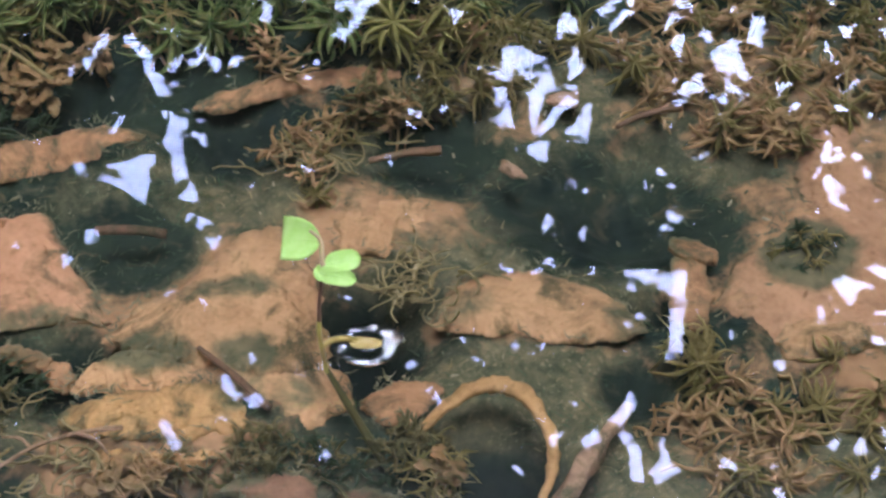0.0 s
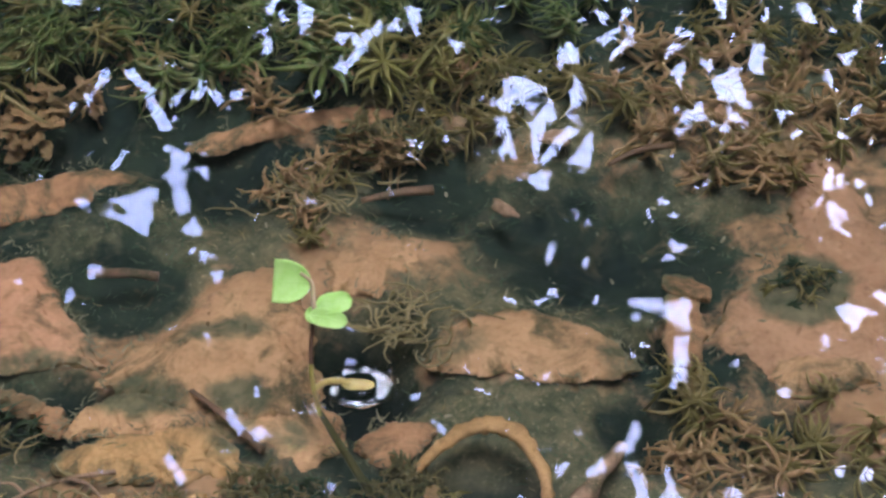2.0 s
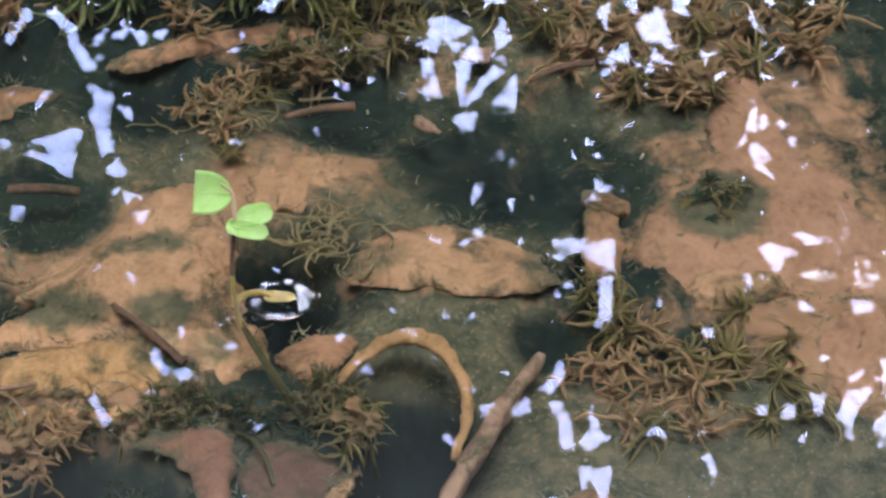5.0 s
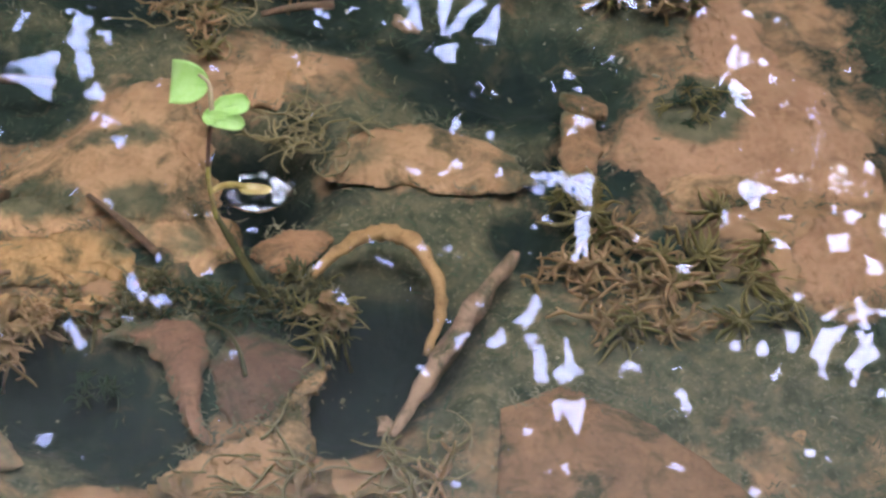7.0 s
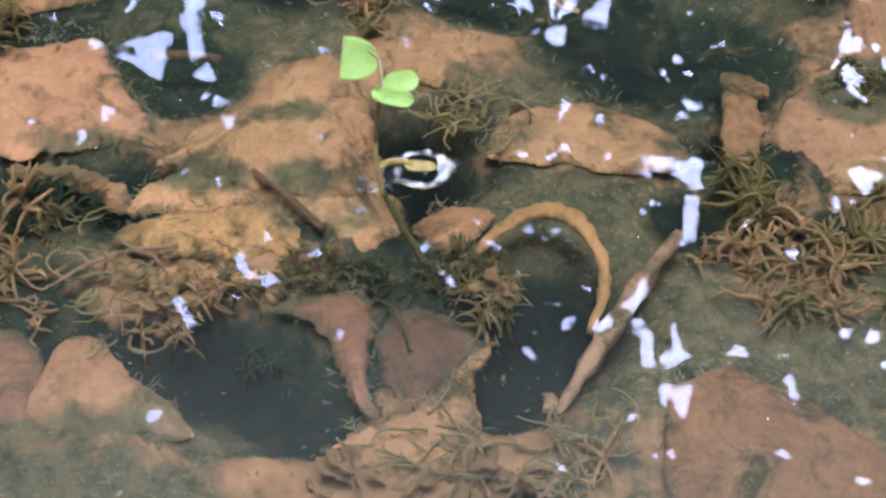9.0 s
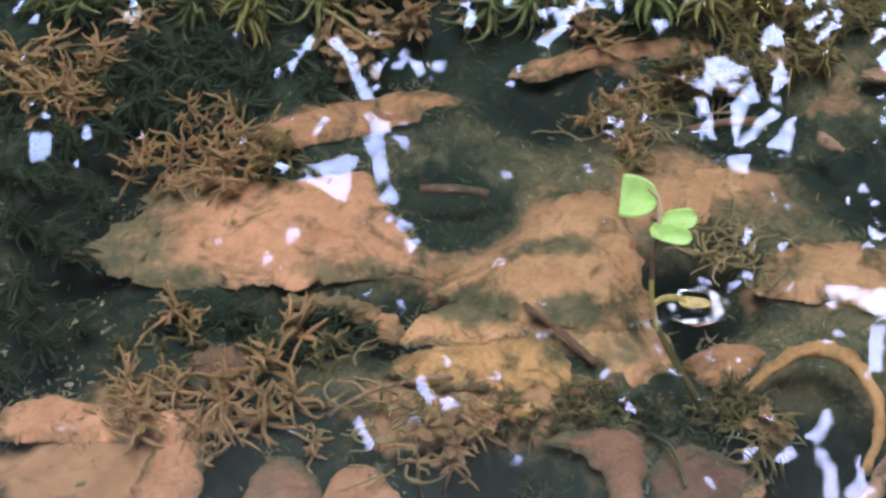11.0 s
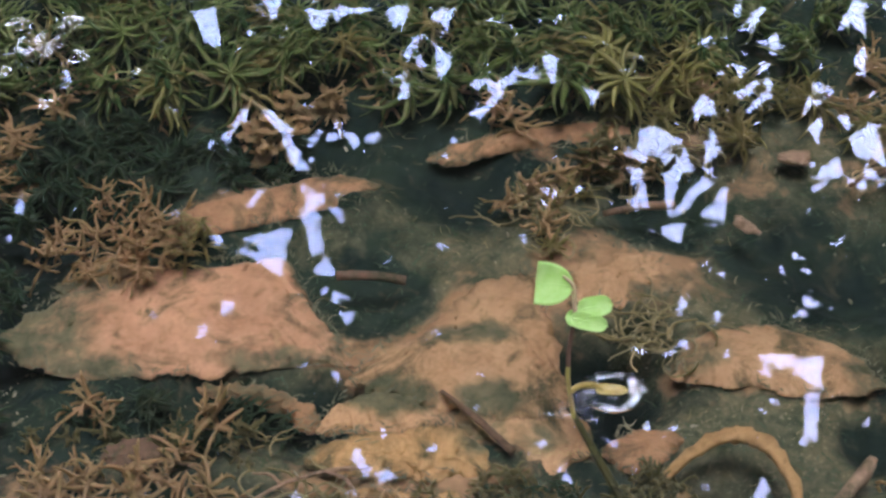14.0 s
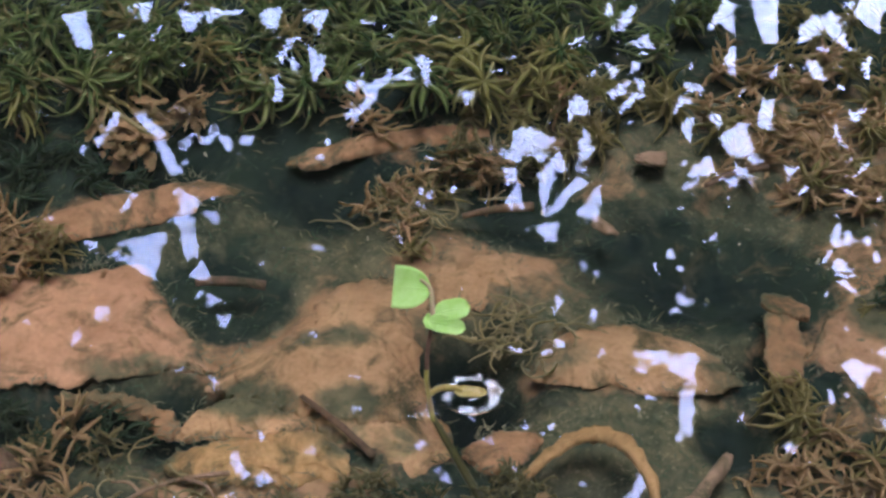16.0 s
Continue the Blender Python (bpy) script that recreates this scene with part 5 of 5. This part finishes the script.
def carpet(kind, plant, x, y, z, size):
    """Add one plant to the dense carpet of its kind."""
    verts, faces = CARPETS.setdefault(kind, ([], []))
    for drop, scale in ((0.0, 0.75), (0.006, 1.0), (0.013, 0.95)):
        me = mr.choice(KINDS[kind])
        m = plant @ Matrix.LocRotScale((0, 0, -drop), Euler((mr.uniform(-0.25, 0.25), mr.uniform(-0.25, 0.25), mr.uniform(0, 6.28))), [size * scale * mr.uniform(0.85, 1.15)] * 3)
        b = len(verts)
        verts += [tuple(m @ v.co) for v in me.vertices]
        faces += [tuple(b + k for k in p.vertices) for p in me.polygons]


def moss(kind, x, y, z, size=1.0, joined=False):
    """One moss plant whose top whorl stands at z; joined: as a piece of the carpet."""
    if joined:
        return carpet(kind, Matrix.LocRotScale((x, y, z), Euler((mr.uniform(-0.6, 0.6), mr.uniform(-0.6, 0.6), mr.uniform(0, 6.28))), None), x, y, z, size)
    plant = thing("pond_moss", (x, y, z), WORDS[kind], "moss", kind + " moss plants", mr.uniform(0, 360))
    plant.rotation_euler = (mr.uniform(-0.6, 0.6), mr.uniform(-0.6, 0.6), mr.uniform(0, 6.28))
    part("stem", STEM_OF[kind], plant)
    for i, (drop, scale) in enumerate(((0.0, 0.75), (0.006, 1.0), (0.013, 0.95))):
        w = part("whorl", mr.choice(KINDS[kind]), plant)
        w.matrix_basis = Matrix.LocRotScale((0, 0, -drop), Euler((mr.uniform(-0.25, 0.25), mr.uniform(-0.25, 0.25), mr.uniform(0, 6.28))), [size * scale * mr.uniform(0.85, 1.15)] * 3)


def glint_gap(x, y):
    """The moss is set lower under the glint ruffles so that it leaves them uncovered."""
    return 0.014 * math.exp(-((x + 0.306) / 0.034) ** 4 - ((y - 0.242) / 0.022) ** 4)


def moss_bed(kind, x0, x1, y0, y1, count, z0, z1, size=1.0, turn=0.0, joined=False):
    """Moss plants in an oval bed."""
    cx, cy, rx, ry = (x0 + x1) / 2, (y0 + y1) / 2, (x1 - x0) / 2, (y1 - y0) / 2
    for k in range(count):
        r, a = math.sqrt((k + 0.5) / count), k * 2.39996 + mr.uniform(-0.3, 0.3)
        u, v = rx * r * math.cos(a), ry * r * math.sin(a)
        c, s = math.cos(radians(turn)), math.sin(radians(turn))
        moss(kind, cx + u * c - v * s, cy + u * s + v * c, mr.uniform(z0, z1) - glint_gap(cx + u, cy + v), size * mr.uniform(0.8, 1.15), joined)


moss_bed("green", -0.40, -0.15, 0.215, 0.31, 32, -0.014, -0.002, 1.2)
moss_bed("green", -0.42, -0.15, 0.27, 0.36, 16, -0.022, -0.006, 1.0, joined=True)
moss_bed("green", -0.20, 0.06, 0.228, 0.32, 32, -0.020, -0.007, 1.2)
moss_bed("green", -0.20, 0.08, 0.27, 0.37, 16, -0.022, -0.006, 1.0, joined=True)
moss_bed("green", 0.02, 0.17, 0.25, 0.36, 18, -0.018, -0.006)
moss_bed("brown", -0.36, 0.08, 0.212, 0.27, 14, -0.03, -0.014, 0.9)
moss_bed("olive", -0.34, 0.10, 0.23, 0.33, 16, -0.016, -0.006, 1.1)
moss_bed("olive", 0.00, 0.15, 0.215, 0.285, 16, -0.036, -0.022, 1.0, joined=True)
moss_bed("olive", 0.04, 0.11, 0.18, 0.26, 9, -0.022, -0.012, 0.9)
moss_bed("brown", 0.145, 0.33, 0.155, 0.29, 24, -0.034, -0.02, 1.0)
moss_bed("olive", 0.12, 0.33, 0.15, 0.28, 12, -0.03, -0.016, 1.0)
moss_bed("olive", 0.20, 0.34, 0.24, 0.35, 14, -0.022, -0.01)
moss_bed("brown", 0.165, 0.225, -0.075, 0.002, 11, -0.036, -0.026, 1.0)
moss_bed("olive", 0.15, 0.24, -0.07, 0.005, 3, -0.036, -0.026, 0.9)
moss_bed("brown", 0.15, 0.25, -0.08, 0.01, 6, -0.042, -0.034, 0.8, joined=True)
moss_bed("brown", 0.16, 0.33, 0.16, 0.28, 8, -0.044, -0.034, 0.9, joined=True)
moss_bed("brown", -0.27, -0.15, -0.085, -0.03, 6, -0.044, -0.036, 0.8, joined=True)
moss_bed("olive", 0.16, 0.195, -0.008, 0.018, 4, -0.026, -0.018, 0.95)
moss_bed("olive", 0.215, 0.28, -0.08, 0.008, 7, -0.036, -0.027, 1.1)
moss_bed("olive", -0.04, 0.01, 0.11, 0.18, 4, -0.038, -0.028, 0.8)
moss_bed("brown", -0.03, 0.005, 0.125, 0.18, 5, -0.03, -0.022, 0.75)
moss_bed("brown", -0.262, -0.162, -0.080, -0.036, 10, -0.034, -0.022, 0.95)
moss_bed("brown", -0.275, -0.205, 0.072, 0.145, 15, -0.03, -0.018, 0.8)
moss_bed("dark", -0.40, -0.27, 0.02, 0.15, 20, -0.034, -0.022, 1.0, joined=True)
moss_bed("olive", 0.225, 0.262, 0.062, 0.094, 5, -0.034, -0.028, 0.65)
moss_bed("dark", -0.25, -0.13, -0.014, 0.012, 16, -0.042, -0.034, 0.7, joined=True)
moss_bed("dark", -0.42, -0.28, -0.06, 0.03, 22, -0.036, -0.026, 0.9, joined=True)
moss_bed("brown", -0.365, -0.295, 0.145, 0.20, 13, -0.028, -0.018, 0.95)
moss_bed("dark", -0.44, -0.20, 0.12, 0.235, 34, -0.036, -0.022, 1.1, joined=True)
moss_bed("olive", -0.215, -0.185, 0.105, 0.13, 3, -0.028, -0.02, 0.8)
moss_bed("brown", -0.11, -0.065, -0.085, -0.055, 5, -0.032, -0.022, 0.75)
moss_bed("brown", 0.05, 0.115, -0.185, -0.145, 5, -0.040, -0.033, 0.8)
moss_bed("dark", -0.30, -0.15, 0.16, 0.22, 16, -0.036, -0.024, 1.0, joined=True)
moss_bed("dark", -0.05, 0.04, -0.062, -0.04, 12, -0.036, -0.028, 0.6, joined=True)
moss_bed("dark", 0.226, 0.260, 0.064, 0.096, 9, -0.035, -0.029, 0.55, joined=True)
moss_bed("ridge", -0.072, 0.012, -0.060, -0.040, 13, -0.036, -0.027, 0.6)
moss_bed("ridge", 0.020, 0.056, -0.056, -0.034, 7, -0.036, -0.028, 0.6)
moss_bed("ridge", -0.27, -0.13, -0.030, -0.004, 12, -0.042, -0.034, 0.6)
for x, y, size in ((0.030, 0.232, 1.25), (0.058, 0.245, 1.2), (0.075, 0.262, 1.1), (-0.228, 0.222, 1.3), (0.02, 0.262, 1.2)):
    moss("lime", x, y, -0.010, size)
moss_bed("ridge", 0.000, 0.060, 0.180, 0.205, 9, -0.036, -0.027, 0.9)
moss_bed("brown", 0.010, 0.055, 0.178, 0.200, 5, -0.036, -0.028, 0.7)
moss_bed("olive", 0.035, 0.07, -0.075, -0.05, 4, -0.034, -0.024, 0.7)
moss_bed("dark", -0.058, -0.042, -0.102, -0.085, 2, -0.045, -0.038, 0.7, joined=True)
for x, y in ((-0.234, -0.003), (-0.175, -0.007), (-0.183, -0.027)):
    moss("brown", x, y, -0.028, 0.95)
for kind, (verts, faces) in CARPETS.items():
    me = mesh_of("moss_carpet", verts, faces, {"green": MOSS_GREEN, "dark": MOSS_DARK, "olive": MOSS_OLIVE, "brown": MOSS_BROWN}[kind])
    tagged(new("moss_carpet", me), {"green": "dense carpet of olive-green pond moss", "dark": "low dark green moss carpet coloured as in deep shade", "olive": "low yellowish olive moss carpet over silt", "brown": "low withered brown moss carpet under taller tufts"}[kind], "moss", kind="stuff")


def fuzz(name, count, material, seed, low, label):
    """Short algae filaments over the bed, thicker in drifts."""
    r = random.Random(seed)
    verts, faces = [], []
    while count:
        x, y = r.uniform(-0.43, 0.38), r.uniform(-0.23, 0.38)
        if fbm(x * 28, y * 28, seed) + r.uniform(-0.25, 0.25) < low:
            continue
        count -= 1
        if silt_at(x, y) > 0.42 or hollow_shade_at(x, y) > 0.3:
            continue
        z, a = bed_height(x, y) - 0.0005, r.uniform(0, 6.283)
        long, w = r.uniform(0.003, 0.0075), r.uniform(0.0002, 0.00045)
        turn, up = r.uniform(-0.9, 0.9), r.uniform(0.2, 0.9)
        b = len(verts)
        for t in (0.0, 0.5, 1.0):
            c, s = math.cos(a + turn * t), math.sin(a + turn * t)
            h = z + long * (up * t - 0.45 * up * t * t)
            ww = w * (1 - 0.75 * t)
            verts += [(x + long * t * c - ww * s, y + long * t * s + ww * c, h), (x + long * t * c, y + long * t * s, h + ww * 1.2), (x + long * t * c + ww * s, y + long * t * s - ww * c, h)]
        for q in (b, b + 3):
            faces += [(q, q + 3, q + 4, q + 1), (q + 1, q + 4, q + 5, q + 2)]
    return tagged(new(name, mesh_of(name, verts, faces, material)), label, "algae", kind="stuff")


def rim_fuzz(name, per_leaf, material, seed, label):
    """Algae filaments that creep over the rims of the silted leaves."""
    r = random.Random(seed)
    verts, faces = [], []
    for x0, y0, length, turn, z0, _, near, far, ragged, dip, _ in LEAVES:
        c0, s0 = math.cos(radians(turn)), math.sin(radians(turn))
        for k in range(int(per_leaf * length / 0.08)):
            t, upper = r.random(), r.random() < 0.68
            if nz(x0 * 90 + t * 4, y0 * 90 + upper, seed) < -0.05:
                continue
            v = 0.001 * np.interp(t, np.linspace(0, 1, len(near)), far if upper else near) + r.gauss(-0.001, 0.003)
            u = (t - 0.5) * length
            x, y = x0 + u * c0 - v * s0, y0 + u * s0 + v * c0
            z = max(bed_height(x, y), z0 - 0.002 - math.tan(radians(dip)) * (y - y0)) - 0.001
            a, long, w = r.uniform(0, 6.283), r.uniform(0.0025, 0.007), r.uniform(0.0003, 0.0007)
            turn_by, up = r.uniform(-1, 1), r.uniform(0.15, 0.6)
            b = len(verts)
            for t in (0.0, 0.5, 1.0):
                c, s = math.cos(a + turn_by * t), math.sin(a + turn_by * t)
                h, ww = z + long * (up * t - 0.3 * up * t * t), w * (1 - 0.75 * t)
                verts += [(x + long * t * c - ww * s, y + long * t * s + ww * c, h), (x + long * t * c, y + long * t * s, h + ww), (x + long * t * c + ww * s, y + long * t * s - ww * c, h)]
            for q3 in (b, b + 3):
                faces += [(q3, q3 + 3, q3 + 4, q3 + 1), (q3 + 1, q3 + 4, q3 + 5, q3 + 2)]
    return tagged(new(name, mesh_of(name, verts, faces, material)), label, "algae", kind="stuff")


rim_fuzz("rim_algae", 120, OLIVE_MAT, 33, "silted olive fringe along the leaf rims")
fuzz("algae_fuzz", 9000, MOSS_DARK, 21, 0.0, "fine dark green algae fur over the mud")
fuzz("algae_fuzz", 1300, STRAND, 22, 0.15, "fine olive-brown algae fur over the mud")


for x, y in ((-0.185, 0.208), (-0.160, 0.200), (-0.172, 0.192), (0.012, 0.186), (0.034, 0.180), (-0.158, 0.228), (-0.134, 0.226), (0.225, 0.170), (0.250, 0.168),
             (-0.09, -0.074), (0.058, -0.064), (-0.004, -0.166), (0.022, -0.170), (0.044, -0.164), (0.066, -0.166)):
    moss("frond", x, y, -0.024 if y > -0.1 else -0.031, mr.uniform(0.6, 0.9))


def crumbs(name, count, areas, material, seed, label):
    """Flat crumbs of silt and leaf litter strewn over the bed."""
    r = random.Random(seed)
    verts, faces = [], []
    for _ in range(count):
        x0, x1, y0, y1 = r.choice(areas)
        x, y = r.uniform(x0, x1), r.uniform(y0, y1)
        if fbm(x * 30, y * 30, seed) + r.uniform(-0.3, 0.3) < 0.05:
            continue
        size, a, thin = 0.0005 + 0.0016 * r.random() ** 3, r.uniform(0, 3.14), r.uniform(0.3, 0.9)
        z = bed_height(x, y) + size * 0.2
        b, n = len(verts), 6
        for h, f in ((-0.3, 0.9), (0.35, 0.75)):
            for k in range(n):
                q = 6.283 * k / n
                u, v = size * f * math.cos(q) * r.uniform(0.8, 1.3) * 1.5, size * f * math.sin(q) * r.uniform(0.7, 1.2) * thin
                verts.append((x + u * math.cos(a) - v * math.sin(a), y + u * math.sin(a) + v * math.cos(a), z + h * size))
        faces += [(b + k, b + (k + 1) % n, b + n + (k + 1) % n, b + n + k) for k in range(n)] + [tuple(b + n + k for k in range(n))]
    return tagged(new(name, mesh_of(name, verts, faces, material)), label, "litter", kind="stuff")


crumbs("litter_crumbs", 520, [(-0.42, -0.26, -0.06, 0.10), (-0.42, -0.28, -0.03, 0.06)], CRUMB, 41, "pale crumbs of litter strewn on dark mud")
crumbs("litter_crumbs", 2000, [(-0.40, 0.34, -0.20, 0.34)], OLIVE_MAT, 42, "fine olive crumbs of litter on the bed")
crumbs("litter_crumbs", 300, [(-0.40, 0.34, -0.20, 0.34)], CRUMB, 43, "tan specks of silt on the bed")


def strands(x, y, spread_by, count, seed, label):
    """A loose tangle of forked, curling algae strands."""
    r = random.Random(seed)
    ob = thing("filament_algae", (x, y, -0.036), label, "algae", "filament algae")
    for _ in range(count):
        a, curl = r.uniform(0, 6.28), r.choice((-1, 1)) * r.uniform(0.05, 0.5)
        p = Vector((r.gauss(0, spread_by * 0.45), r.gauss(0, spread_by * 0.45), r.uniform(0.0, 0.008)))
        pts = []
        for k in range(r.randint(5, 8)):
            pts.append(p.copy())
            a += curl + r.uniform(-0.35, 0.35)
            p += Vector((math.cos(a), math.sin(a), r.uniform(-0.25, 0.3))) * 0.0042
            p.z = min(max(p.z, 0.0), 0.018)
        side = [pts[2].copy()]
        b = a + r.choice((-1, 1)) * 1.2
        for k in range(3):
            side.append(side[-1] + Vector((math.cos(b), math.sin(b), 0.1)) * 0.0032)
            b += r.uniform(-0.7, 0.7)
        verts, faces = [], []
        for line, thick in ((bend(pts, 4), r.uniform(0.0006, 0.0010)), (bend(side, 3), 0.0007)):
            v, f = tube(line, [thick * (1 - 0.5 * i / len(line)) for i in range(len(line))], 5)
            faces += [tuple(q + len(verts) for q in face) for face in f]
            verts += v
        part("strand", mesh_of("strand", verts, faces, STRAND), ob)


strands(0.044, 0.056, 0.022, 34, 3, "curly olive algae threads beside the seedling")
strands(-0.010, 0.145, 0.028, 30, 4, "tangled brown algae threads on dark moss")
strands(0.09, -0.152, 0.026, 18, 6, "loose olive algae threads at the silted leaf")
strands(-0.12, -0.056, 0.030, 22, 8, "thin brown algae threads round a twig")

strands(0.030, -0.162, 0.036, 22, 12, "tan algae threads over a silted leaf rim")
strands(-0.215, -0.160, 0.034, 13, 10, "loose tan algae strands on cloudy silt")

# ---- the seedling ----
seedling = thing("seedling", (0.0026, -0.0268, 0.0), "bright green seedling rising out of the water on a thin stem", "plant")
ROOT = Vector((0.0026, -0.0268, 0.0))


def on_seedling(name, points, radii, material, label="", sides=8, parent=None):
    line = bend([Vector(p) - ROOT for p in points], 6)
    r = np.interp(np.linspace(0, 1, len(line)), np.linspace(0, 1, len(radii)), radii)
    v, f = tube(line, list(r), sides)
    return part(name, mesh_of(name, v, f, material), parent or seedling, label)


on_seedling("stem", [(0.0035, -0.0285, -0.003), (0.0026, -0.0268, 0.0), (0.0002, -0.020, 0.014), (0.0003, -0.0165, 0.022)], [0.0013, 0.0012, 0.0011], STEM_YELLOW, "yellow-olive lower stem")
on_seedling("upper_stem", [(0.0002, -0.0175, 0.020), (0.0006, -0.014, 0.030), (0.0028, -0.0105, 0.0455)], [0.0011, 0.0010, 0.0009], LEAF_PINK, "thin reddish upper stem")
on_seedling("sunken_stem", [(0.0026, -0.0268, -0.001), (0.010, -0.034, -0.012), (0.022, -0.045, -0.03), (0.030, -0.052, -0.042)], [0.0013, 0.0019, 0.0022, 0.0020], STEM_SUNK, "dark olive stem under water")
on_seedling("petiole", [(0.0028, -0.0105, 0.0455), (0.0024, -0.0065, 0.0520), (0.0014, -0.002, 0.0575), (-0.003, 0.0005, 0.0605)], [0.0011, 0.0011, 0.0008], PETIOLE, "pale pinkish leaf stalk")


def seed_leaf(base, along, across, length, width, curl, name="leaf", material=FRESH, point=1.0, shape=2.0, taper=0.12, blunt=False):
    """A leaf blade from base: along and across are its directions, curl bends it away from its face."""
    along, across = Vector(along).normalized(), Vector(across)
    across = (across - along * across.dot(along)).normalized()
    face = along.cross(across)
    if face.z < 0:
        face = -face
    nu, nv = 18, 13
    verts = []
    for lower in (0, 1):
        for i in range(nu):
            u = i / (nu - 1)
            full = max(0.0, 1 - abs(2 * u ** point - 1) ** shape) ** 0.5 * (1 - u) ** taper
            if blunt:  # full to the tip, where it is cut off square
                full = (1 - (1 - u) ** 2.6) ** 0.6 * (1 - 0.10 * u)
            for j in range(nv):
                v = 2 * j / (nv - 1) - 1
                p = along * (length * u) + across * (0.5 * width * v * full) + face * (width * 0.10 * v * v - curl * length * u * u + 0.0005 * math.sin(9 * u) * v)
                verts.append(Vector(base) + p - ROOT - (face * 0.00035 if lower else Vector()))
    n = nu * nv
    faces = grid_faces(nu, nv) + grid_faces(nu, nv, True, n)
    loop = [i * nv for i in range(nu)] + [(nu - 1) * nv + j for j in range(1, nv)] + [i * nv + nv - 1 for i in range(nu - 2, -1, -1)] + list(range(nv - 2, 0, -1))
    for a, b in zip(loop, loop[1:] + loop[:1]):
        faces.append((b, a, a + n, b + n))
    blade = part(name, mesh_of(name, verts, faces, material), seedling)
    rib = [verts[i * nv + nv // 2] + face * 0.0001 for i in range(1, nu - 1)]
    v, f = tube(rib, [0.0004 - 0.0003 * i / len(rib) for i in range(len(rib))], 5)
    part("vein", mesh_of("vein", v, f, material), blade)
    return blade


# facing up and towards the open side
seed_leaf((0.0018, -0.0022, 0.0565), (-1.0, 0.02, 0.10), (0.06, 0.70, 0.72), 0.0172, 0.0216, 0.06, blunt=True)
seed_leaf((0.0035, -0.0085, 0.0475), (0.95, 0.12, 0.18), (0.1, 0.8, 0.55), 0.0165, 0.0105, 0.12, shape=3.2, point=1.15, taper=0.06)
seed_leaf((0.0005, -0.0118, 0.0460), (0.95, -0.16, -0.10), (0.15, 0.75, 0.6), 0.0175, 0.0086, 0.03, shape=3.4, taper=0.05)
seed_leaf((0.0045, -0.0100, 0.0468), (-0.65, -0.4, -0.5), (-0.3, 0.75, 0.5), 0.0068, 0.0085, 0.05, shape=2.6)
# wilted leaf afloat beside the stem
on_seedling("leaf_stalk", [(0.0016, -0.0225, 0.0085), (0.0060, -0.0165, 0.0060), (0.0125, -0.0130, 0.0030), (0.017, -0.0135, 0.0012)], [0.0013, 0.0016, 0.0012], WILTED, "yellow stalk of the wilted leaf")
seed_leaf((0.013, -0.0140, 0.0016), (1.0, -0.02, -0.04), (0.0, 1.0, 0.35), 0.0155, 0.0062, 0.01, "wilted_leaf", WILTED, shape=2.0)
